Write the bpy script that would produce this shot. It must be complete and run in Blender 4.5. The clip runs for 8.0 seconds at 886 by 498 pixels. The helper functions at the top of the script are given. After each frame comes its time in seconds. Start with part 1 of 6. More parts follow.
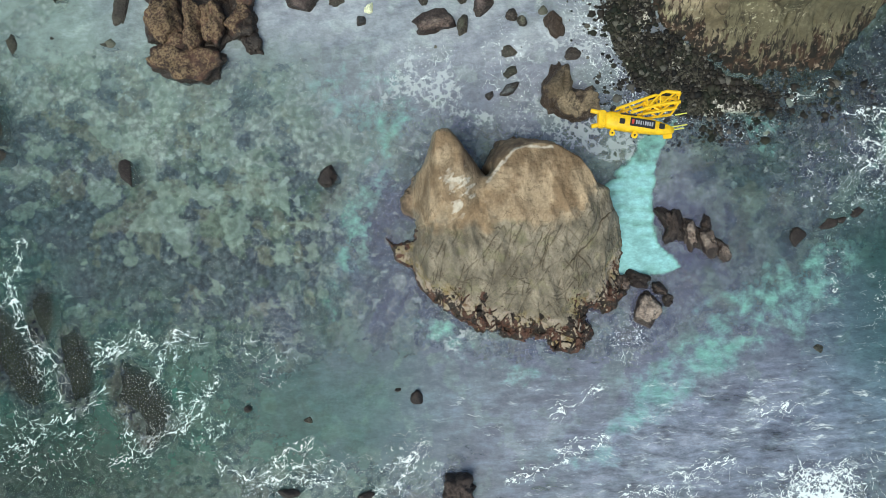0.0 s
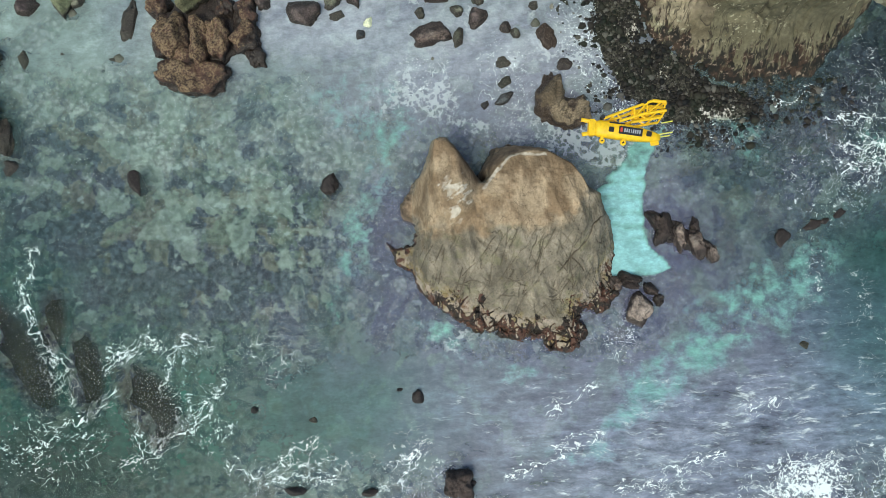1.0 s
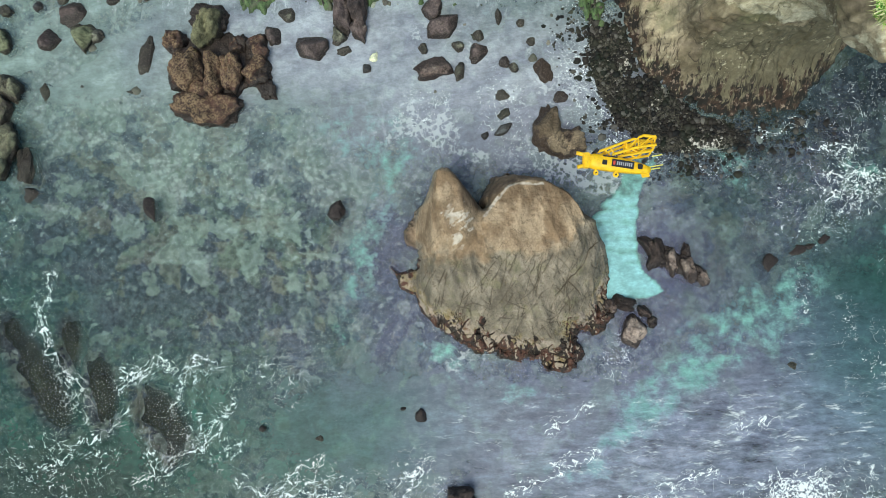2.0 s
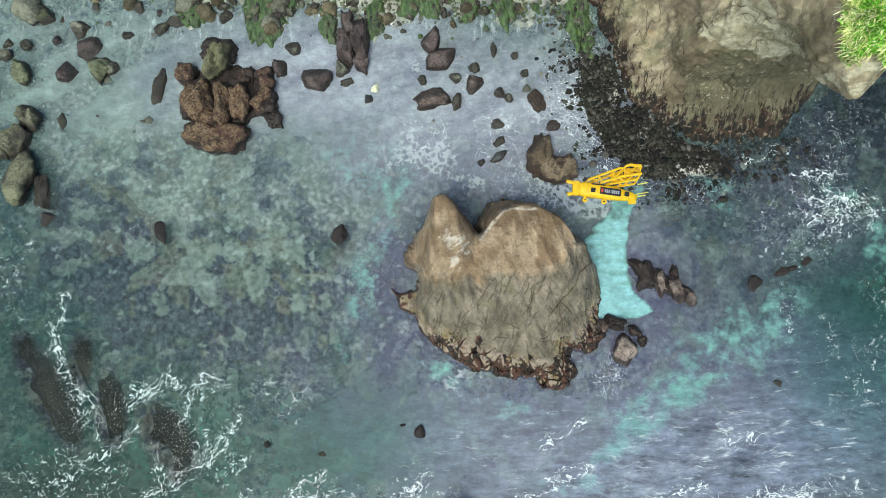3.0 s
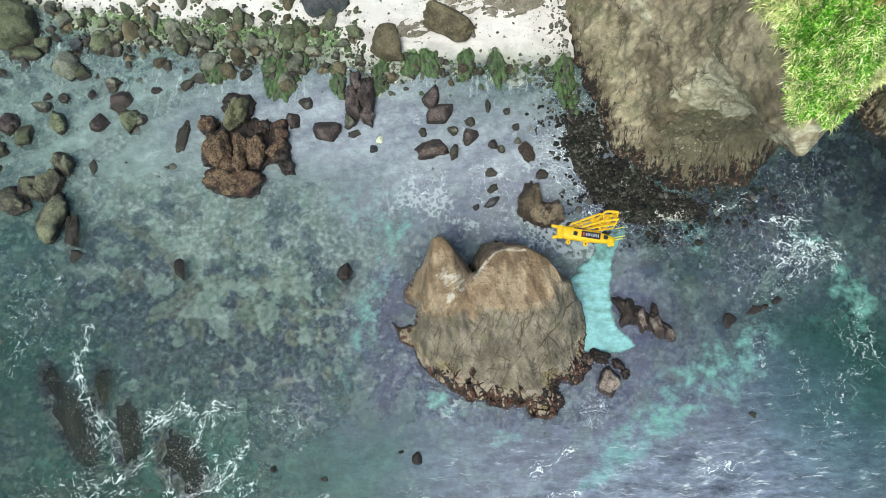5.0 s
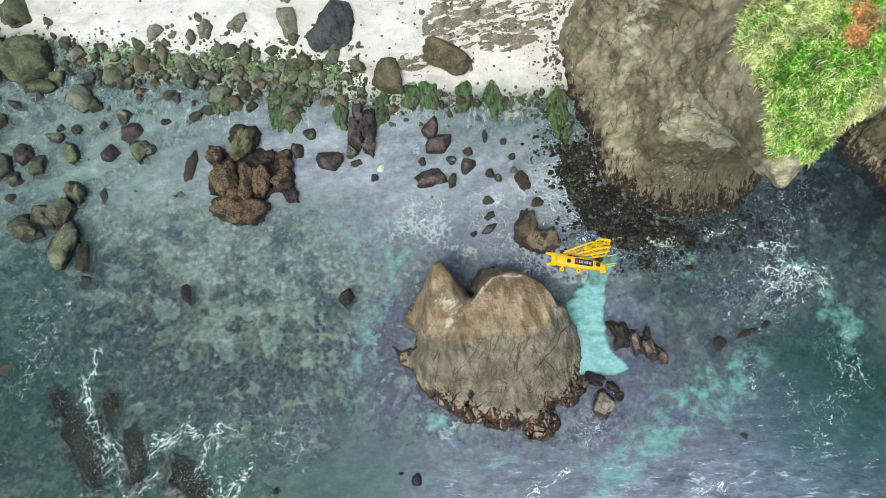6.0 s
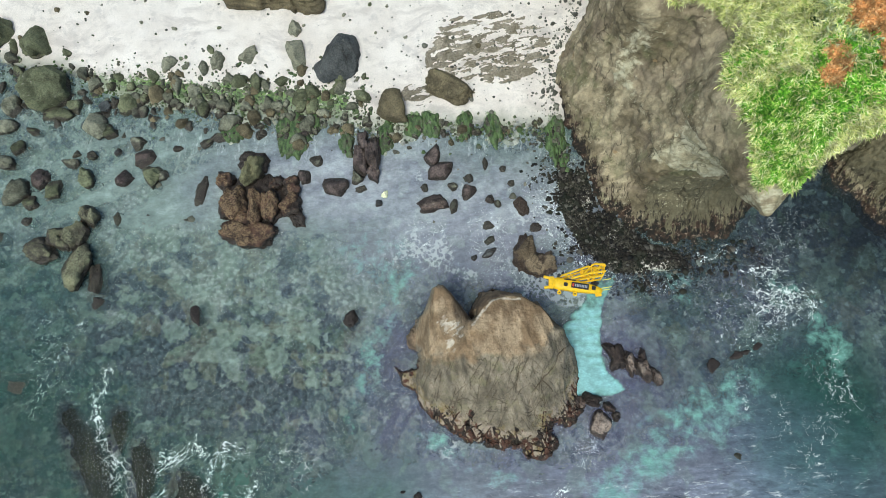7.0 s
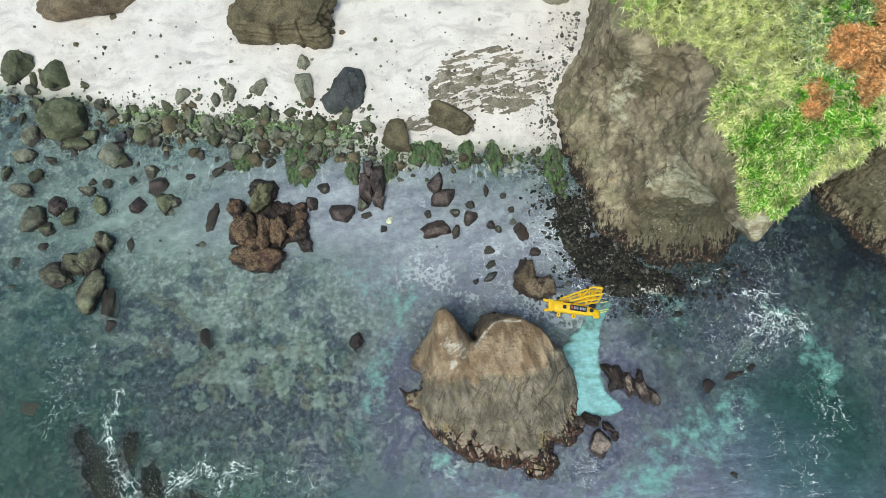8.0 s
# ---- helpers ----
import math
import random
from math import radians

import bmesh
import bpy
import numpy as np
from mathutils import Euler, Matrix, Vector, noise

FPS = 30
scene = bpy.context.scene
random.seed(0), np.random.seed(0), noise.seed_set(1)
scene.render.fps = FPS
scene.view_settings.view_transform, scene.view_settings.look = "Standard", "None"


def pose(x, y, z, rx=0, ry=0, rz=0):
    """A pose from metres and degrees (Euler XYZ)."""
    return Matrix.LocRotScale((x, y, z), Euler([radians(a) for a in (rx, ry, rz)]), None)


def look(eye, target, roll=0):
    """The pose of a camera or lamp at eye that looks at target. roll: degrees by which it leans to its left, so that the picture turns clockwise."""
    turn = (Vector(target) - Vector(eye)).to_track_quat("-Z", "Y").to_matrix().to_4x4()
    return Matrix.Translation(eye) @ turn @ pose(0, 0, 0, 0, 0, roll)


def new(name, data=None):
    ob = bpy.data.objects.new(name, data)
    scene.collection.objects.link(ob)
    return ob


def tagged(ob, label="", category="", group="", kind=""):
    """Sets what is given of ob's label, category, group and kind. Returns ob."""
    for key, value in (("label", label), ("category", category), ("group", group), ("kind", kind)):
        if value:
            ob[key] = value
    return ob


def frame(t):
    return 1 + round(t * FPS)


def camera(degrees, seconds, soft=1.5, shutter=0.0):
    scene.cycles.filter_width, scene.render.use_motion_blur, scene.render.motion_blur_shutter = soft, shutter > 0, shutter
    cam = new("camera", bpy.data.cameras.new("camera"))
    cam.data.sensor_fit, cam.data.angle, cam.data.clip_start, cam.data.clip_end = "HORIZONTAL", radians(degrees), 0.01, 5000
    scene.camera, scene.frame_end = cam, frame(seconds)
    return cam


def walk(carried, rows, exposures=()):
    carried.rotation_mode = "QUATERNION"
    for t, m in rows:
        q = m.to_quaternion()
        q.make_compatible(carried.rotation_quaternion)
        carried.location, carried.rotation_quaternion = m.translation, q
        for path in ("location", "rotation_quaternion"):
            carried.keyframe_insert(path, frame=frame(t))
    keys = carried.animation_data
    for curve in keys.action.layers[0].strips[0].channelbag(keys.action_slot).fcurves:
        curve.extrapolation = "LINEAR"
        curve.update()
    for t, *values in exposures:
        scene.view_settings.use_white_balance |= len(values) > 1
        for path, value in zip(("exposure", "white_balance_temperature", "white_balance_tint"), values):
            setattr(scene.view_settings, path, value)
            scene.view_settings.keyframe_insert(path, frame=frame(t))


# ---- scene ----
cam = camera(73.6, 8.0, soft=0.45)
PATH = [
    (0, (0.875, -1.662, 51.963), (0.845, -1.602, 49.964), -26.4),
    (0.5, (0.988, -1.869, 52.893), (0.961, -1.809, 50.894), -24.8),
    (1, (0.803, -1.806, 53.883), (0.781, -1.729, 51.884), -16.4),
    (1.5, (0.457, -1.518, 55.033), (0.441, -1.412, 53.036), -9.0),
    (3, (0.761, -0.858, 58.723), (0.743, -0.669, 56.732), -5.9),
    (3.5, (0.983, -1.206, 59.963), (0.963, -0.981, 57.976), -5.1),
    (4, (1.037, -1.568, 61.254), (1.02, -1.307, 59.271), -4.0),
    (4.5, (1.055, -1.832, 62.486), (1.037, -1.538, 60.508), -3.5),
    (6, (1.185, -1.328, 65.824), (1.169, -0.939, 63.862), -2.5),
    (6.5, (1.251, -1.37, 67.006), (1.234, -0.948, 65.051), -2.3),
    (7, (1.002, -1.615, 68.111), (0.987, -1.154, 66.165), -1.8),
    (7.5, (0.758, -1.839, 69.249), (0.745, -1.34, 67.313), -1.6),
    (8, (0.506, -2.134, 70.521), (0.496, -1.596, 68.595), -1.1),
]
walk(cam, [(t, look(eye, target, roll)) for t, eye, target, roll in PATH], exposures=[(0.0, 0.25, 6350, -9), (4.5, 0.35, 6260, -8), (8.0, 0.13, 6250, -8)])

# ---- light ----
SUN_UP, SUN_AROUND = radians(63), radians(212)
world = bpy.data.worlds.new("sky")
scene.world = world
world.use_nodes = True
wt = world.node_tree
sky = wt.nodes.new("ShaderNodeTexSky")
sky.sky_type = "NISHITA"
sky.sun_disc = False
sky.sun_elevation, sky.sun_rotation = SUN_UP, SUN_AROUND
sky.air_density, sky.dust_density, sky.ozone_density = 1.0, 3.0, 1.0
wt.links.new(sky.outputs[0], wt.nodes["Background"].inputs[0])
wt.nodes["Background"].inputs[1].default_value = 0.14

sun = new("sun", bpy.data.lights.new("sun", "SUN"))
sun.data.energy, sun.data.angle, sun.data.color = 1.45, radians(30), (1.0, 0.96, 0.91)
SUN_WAY = Vector((math.sin(SUN_AROUND) * math.cos(SUN_UP), math.cos(SUN_AROUND) * math.cos(SUN_UP), math.sin(SUN_UP)))
sun.matrix_world = look(SUN_WAY * 100, (0, 0, 0))


# ---- noise in numpy ----
def cell(ix, iy, iz, seed):
    h = (ix * 374761393 + iy * 668265263 + iz * 2147483647 + seed * 1274126177) & 0xFFFFFFFF
    h = ((h ^ (h >> 13)) * 1274126177) & 0xFFFFFFFF
    h = ((h ^ (h >> 15)) * 2246822519) & 0xFFFFFFFF
    return ((h ^ (h >> 16)) & 0xFFFFFF) / 0x7FFFFF - 1.0


def vnoise(x, y, z=0.0, seed=0):
    x, y, z = np.broadcast_arrays(np.asarray(x, float), np.asarray(y, float), np.asarray(z, float))
    fx, fy, fz = np.floor(x), np.floor(y), np.floor(z)
    u, v, w = x - fx, y - fy, z - fz
    u, v, w = (q * q * q * (q * (q * 6 - 15) + 10) for q in (u, v, w))
    ix, iy, iz = (q.astype(np.int64) for q in (fx, fy, fz))
    out = 0
    for dz, wz in ((0, 1 - w), (1, w)):
        for dy, wy in ((0, 1 - v), (1, v)):
            out = out + wz * wy * ((1 - u) * cell(ix, iy + dy, iz + dz, seed) + u * cell(ix + 1, iy + dy, iz + dz, seed))
    return out


def fbm(x, y, z=0.0, octaves=4, seed=0, rough=0.5):
    total, size = 0.0, 1.0
    for i in range(octaves):
        k = 2.03 ** i
        total = total + size * vnoise(np.asarray(x) * k + 7.1 * i, np.asarray(y) * k - 3.7 * i, np.asarray(z) * k + 1.9 * i, seed + i)
        size *= rough
    return total


def smooth(lo, hi, v):
    q = np.clip((np.asarray(v, float) - lo) / (hi - lo), 0, 1)
    return q * q * (3 - 2 * q)


def lobes(x, y, rows, power=2.0):
    """The strongest of several soft oval patches (x, y, half length, half width, degrees, strength)."""
    out = np.zeros(np.broadcast(x, y).shape)
    for cx, cy, a, b, deg, top in rows:
        c, s = math.cos(radians(deg)), math.sin(radians(deg))
        u, v = ((x - cx) * c + (y - cy) * s) / a, ((y - cy) * c - (x - cx) * s) / b
        out = np.maximum(out, top * np.exp(-0.7 * (u * u + v * v) ** (power / 2)))
    return out


# ---- node helpers ----
def socket(tree, value, target):
    if isinstance(value, bpy.types.NodeSocket):
        tree.links.new(value, target)
    elif isinstance(value, (tuple, list)) and len(value) == 3 and target.type == "RGBA":
        target.default_value = (*value, 1)
    else:
        target.default_value = value


class Shade:
    def __init__(self, name):
        self.mat = bpy.data.materials.new(name)
        self.mat.use_nodes = True
        self.t = self.mat.node_tree
        self.t.nodes.clear()
        self.out = self.t.nodes.new("ShaderNodeOutputMaterial")

    def pos(self):
        return self.t.nodes.new("ShaderNodeNewGeometry").outputs["Position"]

    def local(self):
        return self.t.nodes.new("ShaderNodeTexCoord").outputs["Object"]

    def island(self):
        return self.t.nodes.new("ShaderNodeNewGeometry").outputs["Random Per Island"]

    def chance(self):
        return self.t.nodes.new("ShaderNodeObjectInfo").outputs["Random"]

    def attr(self, name):
        n = self.t.nodes.new("ShaderNodeAttribute")
        n.attribute_name = name
        return n.outputs["Fac"]

    def split(self, v):
        n = self.t.nodes.new("ShaderNodeSeparateXYZ")
        socket(self.t, v, n.inputs[0])
        return n.outputs

    def mapped(self, v, turn=0.0, scale=(1, 1, 1)):
        n = self.t.nodes.new("ShaderNodeMapping")
        socket(self.t, v, n.inputs["Vector"])
        n.inputs["Rotation"].default_value = (0, 0, radians(turn))
        n.inputs["Scale"].default_value = scale
        return n.outputs[0]

    def noise(self, v, scale, detail=4, rough=0.55, warp=0.0):
        n = self.t.nodes.new("ShaderNodeTexNoise")
        socket(self.t, v, n.inputs["Vector"])
        n.inputs["Scale"].default_value, n.inputs["Detail"].default_value = scale, detail
        n.inputs["Roughness"].default_value, n.inputs["Distortion"].default_value = rough, warp
        return n.outputs["Fac"]

    def warped(self, v, scale, amount):
        n = self.t.nodes.new("ShaderNodeTexNoise")
        socket(self.t, v, n.inputs["Vector"])
        n.inputs["Scale"].default_value, n.inputs["Detail"].default_value = scale, 3
        m = self.t.nodes.new("ShaderNodeVectorMath")
        m.operation = "MULTIPLY_ADD"
        socket(self.t, n.outputs["Color"], m.inputs[0])
        m.inputs[1].default_value = (amount, amount, amount)
        socket(self.t, v, m.inputs[2])
        return m.outputs[0]

    def edge(self, v, scale):
        n = self.t.nodes.new("ShaderNodeTexVoronoi")
        n.feature = "DISTANCE_TO_EDGE"
        socket(self.t, v, n.inputs["Vector"])
        n.inputs["Scale"].default_value = scale
        return n.outputs["Distance"]

    def lines(self, v, scale, width, warp=0.8, detail=4):
        """Thin wandering lines: 1 on a line."""
        off = self.math("ABSOLUTE", self.math("SUBTRACT", self.noise(v, scale, detail, 0.6, warp), 0.5))
        return self.step(off, 0.0, width, 1.0, 0.0)

    def cells(self, v, scale):
        n = self.t.nodes.new("ShaderNodeTexVoronoi")
        socket(self.t, v, n.inputs["Vector"])
        n.inputs["Scale"].default_value = scale
        return n.outputs["Distance"]

    def math(self, op, a, b=0.0, c=0.0):
        n = self.t.nodes.new("ShaderNodeMath")
        n.operation = op
        for value, target in zip((a, b, c), n.inputs):
            socket(self.t, value, target)
        return n.outputs[0]

    def step(self, v, lo, hi, to_lo=0.0, to_hi=1.0):
        n = self.t.nodes.new("ShaderNodeMapRange")
        n.interpolation_type = "SMOOTHSTEP"
        for value, target in zip((v, lo, hi, to_lo, to_hi), n.inputs):
            socket(self.t, value, target)
        return n.outputs[0]

    def mix(self, fac, a, b):
        n = self.t.nodes.new("ShaderNodeMix")
        n.data_type = "RGBA"
        socket(self.t, fac, n.inputs[0])
        socket(self.t, a, n.inputs[6])
        socket(self.t, b, n.inputs[7])
        return n.outputs[2]

    def times(self, colour, factor):
        n = self.t.nodes.new("ShaderNodeVectorMath")
        n.operation = "SCALE"
        socket(self.t, colour, n.inputs[0])
        socket(self.t, factor, n.inputs["Scale"])
        return n.outputs[0]

    def bump(self, height, strength, distance):
        n = self.t.nodes.new("ShaderNodeBump")
        socket(self.t, height, n.inputs["Height"])
        n.inputs["Strength"].default_value, n.inputs["Distance"].default_value = strength, distance
        return n.outputs[0]

    def solid(self, colour, rough=0.8, normal=None, metal=0.0, gloss=0.5):
        n = self.t.nodes.new("ShaderNodeBsdfPrincipled")
        socket(self.t, colour, n.inputs["Base Color"])
        socket(self.t, rough, n.inputs["Roughness"])
        n.inputs["Metallic"].default_value = metal
        n.inputs["Specular IOR Level"].default_value = gloss
        if normal is not None:
            socket(self.t, normal, n.inputs["Normal"])
        return n.outputs[0]

    def blend(self, fac, a, b):
        n = self.t.nodes.new("ShaderNodeMixShader")
        socket(self.t, fac, n.inputs[0])
        socket(self.t, a, n.inputs[1])
        socket(self.t, b, n.inputs[2])
        return n.outputs[0]

    def done(self, shader):
        self.t.links.new(shader, self.out.inputs["Surface"])
        return self.mat


# ---- materials ----
def rock_material(name, light, dark, crust, tide=0.45, pale=(0.42, 0.38, 0.32), barnacle=0.35, head=0.0):
    s = Shade(name)
    p = s.pos()
    q = s.warped(p, 0.7, 0.7)
    broad = s.step(s.noise(p, 0.45, 6, 0.6, 0.6), 0.36, 0.66)
    col = s.mix(broad, dark, light)
    grain = s.noise(p, 5.5, 6, 0.65)
    col = s.times(col, s.step(grain, 0.28, 0.72, 0.62, 1.36))
    col = s.times(col, s.step(s.chance(), 0.0, 1.0, 0.78, 1.2))
    worn = s.step(s.noise(p, 1.3, 5, 0.7), 0.6, 0.72, 0.0, 0.45)
    col = s.mix(worn, col, pale)
    if head:
        top = s.math("ADD", s.split(p)[2], s.math("MULTIPLY", s.math("SUBTRACT", s.noise(p, 1.4, 6, 0.72), 0.5), 2.6))
        bald = s.math("MULTIPLY", s.step(top, head, head + 0.5), s.step(s.noise(p, 5.0, 4, 0.75), 0.42, 0.56))
        col = s.mix(s.math("MULTIPLY", bald, 0.75), col, pale)
    crack = s.math("SUBTRACT", 1.0, s.math("MULTIPLY", s.lines(q, 0.55, 0.018), s.step(s.noise(p, 0.5, 3), 0.45, 0.6)))
    fine = s.math("SUBTRACT", 1.0, s.lines(p, 2.2, 0.03))
    col = s.mix(s.math("MULTIPLY", s.math("SUBTRACT", 1.0, crack), 0.6), col, (0.03, 0.025, 0.02))
    z = s.split(p)[2]
    level = s.math("ADD", z, s.math("MULTIPLY", s.math("SUBTRACT", s.noise(p, 1.6, 5, 0.65), 0.5), 1.0))
    wet = s.step(level, tide, tide + 0.3, 1.0, 0.0)
    shell = s.step(s.noise(p, 9.0, 3, 0.7), 0.55, 0.62, 0.0, barnacle)
    col = s.mix(s.math("MULTIPLY", wet, 0.88), col, s.mix(shell, crust, (0.34, 0.28, 0.22)))
    h = s.math("ADD", s.math("MULTIPLY", grain, 0.5), s.math("ADD", s.math("MULTIPLY", crack, 0.5), s.math("MULTIPLY", fine, 0.18)))
    return s.done(s.solid(col, s.step(wet, 0, 1, 0.85, 0.5), s.bump(h, 0.8, 0.12), gloss=0.35))


CRUST = (0.028, 0.02, 0.017)
ROCKS = {
    "g": (rock_material("grey_rock", (0.255, 0.245, 0.18), (0.115, 0.112, 0.08), CRUST, 0.36, (0.38, 0.35, 0.26), 0.3, 1.4), "grey-brown"),
    "l": (rock_material("layered_rock", (0.2, 0.16, 0.095), (0.09, 0.072, 0.044), (0.08, 0.07, 0.05), -3.0, (0.27, 0.24, 0.18)), "grey-brown layered"),
    "o": (rock_material("olive_rock", (0.185, 0.19, 0.11), (0.085, 0.088, 0.05), CRUST, 0.36), "olive-green"),
    "m": (rock_material("maroon_rock", (0.155, 0.115, 0.105), (0.055, 0.039, 0.037), CRUST, 0.45, (0.34, 0.29, 0.23)), "maroon-brown"),
    "d": (rock_material("slate_rock", (0.13, 0.132, 0.132), (0.06, 0.062, 0.065), CRUST, 0.2), "dark slate"),
    "t": (rock_material("tan_rock", (0.27, 0.2, 0.13), (0.145, 0.105, 0.068), (0.035, 0.02, 0.016), 0.85), "tan-brown"),
    "b": (rock_material("black_rock", (0.1, 0.07, 0.06), (0.032, 0.022, 0.02), (0.02, 0.013, 0.012), 0.45, (0.3, 0.23, 0.19), 0.15), "black-crusted"),
    "w": (rock_material("worn_rock", (0.36, 0.305, 0.24), (0.2, 0.17, 0.125), CRUST, -3.0, (0.45, 0.38, 0.3)), "worn grey"),
    "y": (rock_material("mottled_rock", (0.2, 0.19, 0.115), (0.075, 0.066, 0.048), CRUST, 0.7, (0.3, 0.29, 0.18), 0.3, 1.0), "mottled olive"),
    "v": (rock_material("slab_rock", (0.34, 0.265, 0.22), (0.15, 0.105, 0.088), (0.024, 0.015, 0.014), 0.55, (0.42, 0.34, 0.29), 0.15), "pale pinkish"),
    "p": (rock_material("pale_rock", (0.75, 0.74, 0.5), (0.6, 0.58, 0.4), (0.5, 0.48, 0.3), -1.0, (0.8, 0.8, 0.6)), "pale yellow"),
    "s": (rock_material("drowned_rock", (0.09, 0.082, 0.058), (0.03, 0.028, 0.02), (0.03, 0.028, 0.02), 0.1, (0.3, 0.28, 0.2)), "brown"),
    "k": (rock_material("kelp_rock", (0.018, 0.021, 0.007), (0.005, 0.007, 0.003), (0.02, 0.015, 0.008), -3.0, (0.06, 0.05, 0.02), 0.0), "kelp-brown"),
    "c": (rock_material("pillar_rock", (0.225, 0.21, 0.115), (0.15, 0.135, 0.075), CRUST, 1.0, (0.26, 0.25, 0.15), 0.3), "olive-tan"),
    "h": (rock_material("brown_rock", (0.115, 0.06, 0.043), (0.038, 0.022, 0.019), CRUST, 0.85, (0.3, 0.205, 0.115), 0.25, 0.95), "red-brown"),
}


def island_material():
    s = Shade("island_rock")
    p = s.pos()
    ridge, crack, tide, vein, shelf = s.attr("ridge"), s.attr("crack"), s.attr("tide"), s.attr("vein"), s.attr("shelf")
    broad = s.noise(s.warped(p, 0.4, 0.8), 0.45, 4, 0.55, 0.5)
    grey = s.mix(s.step(broad, 0.38, 0.62), (0.16, 0.13, 0.094), (0.275, 0.225, 0.168))
    warm = s.mix(s.step(broad, 0.38, 0.62), (0.23, 0.15, 0.088), (0.41, 0.295, 0.19))
    col = s.mix(ridge, grey, warm)
    # shaded flanks of the crests, painted darker brown; the west knob is brown rock
    col = s.mix(s.math("MULTIPLY", s.attr("shaded_brown"), 0.8), col, s.mix(s.step(broad, 0.4, 0.6), (0.1, 0.066, 0.045), (0.2, 0.135, 0.09)))
    wash = s.noise(s.mapped(s.warped(p, 0.6, 0.5), 22, (1.5, 0.32, 1.0)), 0.9, 5, 0.6)
    col = s.times(col, s.step(wash, 0.36, 0.64, 0.82, 1.15))
    facet = s.cells(s.mapped(s.warped(p, 0.8, 0.4), 22, (1.3, 0.5, 1.0)), 0.9)
    col = s.times(col, s.step(facet, 0.1, 0.7, 1.08, 0.9))
    grain = s.noise(p, 5.0, 5, 0.6)
    col = s.times(col, s.step(grain, 0.28, 0.72, 0.85, 1.14))
    slip = s.step(s.math("ABSOLUTE", s.math("SUBTRACT", s.noise(s.warped(p, 0.5, 0.7), 0.55, 3, 0.5, 0.6), 0.5)), 0.0, 0.012, 0.55, 0.0)
    col = s.mix(s.math("MULTIPLY", slip, s.step(s.noise(p, 0.5, 2), 0.48, 0.6)), col, (0.09, 0.06, 0.035))
    moss = s.math("MULTIPLY", s.step(s.noise(s.warped(p, 0.6, 0.8), 0.55, 4, 0.6), 0.52, 0.64, 0.0, 0.32), s.math("SUBTRACT", 1.0, ridge))
    col = s.mix(moss, col, (0.19, 0.18, 0.085))
    col = s.mix(s.math("MULTIPLY", crack, 0.8), col, (0.06, 0.045, 0.03))
    col = s.mix(s.math("MULTIPLY", vein, 0.9), col, (0.64, 0.55, 0.45))
    # towards the sea: lichen stain, bleached blocks, then black and maroon crust in every gap
    russet = s.math("MULTIPLY", s.step(s.math("ADD", shelf, s.math("MULTIPLY", s.math("SUBTRACT", s.noise(p, 0.9, 5, 0.65), 0.5), 1.6)), 0.3, 0.6, 0.0, 0.6), s.step(s.noise(s.mapped(p, 0, (1.6, 0.6, 1.0)), 0.5, 4, 0.6), 0.52, 0.6))
    col = s.mix(russet, col, (0.17, 0.075, 0.035))
    stain = s.math("MULTIPLY", s.step(s.math("ADD", shelf, s.math("MULTIPLY", s.math("SUBTRACT", s.noise(p, 1.0, 5, 0.65), 0.5), 1.4)), 0.18, 0.5, 0.0, 0.5), s.step(s.noise(p, 0.7, 3), 0.42, 0.56))
    col = s.mix(stain, col, (0.27, 0.2, 0.075))
    bleached = s.math("MULTIPLY", s.step(s.math("ADD", shelf, s.math("MULTIPLY", s.math("SUBTRACT", s.noise(p, 1.6, 4, 0.6), 0.5), 1.0)), 0.25, 0.6, 0.0, 0.6), s.step(s.noise(p, 1.1, 3), 0.4, 0.52))
    col = s.mix(bleached, col, (0.43, 0.345, 0.285))
    low = s.step(s.math("ADD", tide, s.math("MULTIPLY", s.math("SUBTRACT", s.noise(p, 4.5, 4, 0.65), 0.5), 1.1)), 0.5, 0.6)
    crust = s.mix(s.step(s.noise(p, 1.3, 4, 0.6), 0.45, 0.6), (0.013, 0.009, 0.009), (0.085, 0.034, 0.023))
    crust = s.mix(s.step(s.noise(p, 6.0, 3, 0.65), 0.6, 0.68, 0.0, 0.35), crust, (0.3, 0.22, 0.18))
    col = s.mix(s.math("MULTIPLY", low, 0.93), col, crust)
    h = s.math("ADD", s.math("MULTIPLY", grain, 0.5), s.math("MULTIPLY", wash, 1.2))
    return s.done(s.solid(col, 0.8, s.bump(h, 0.6, 0.12), gloss=0.3))


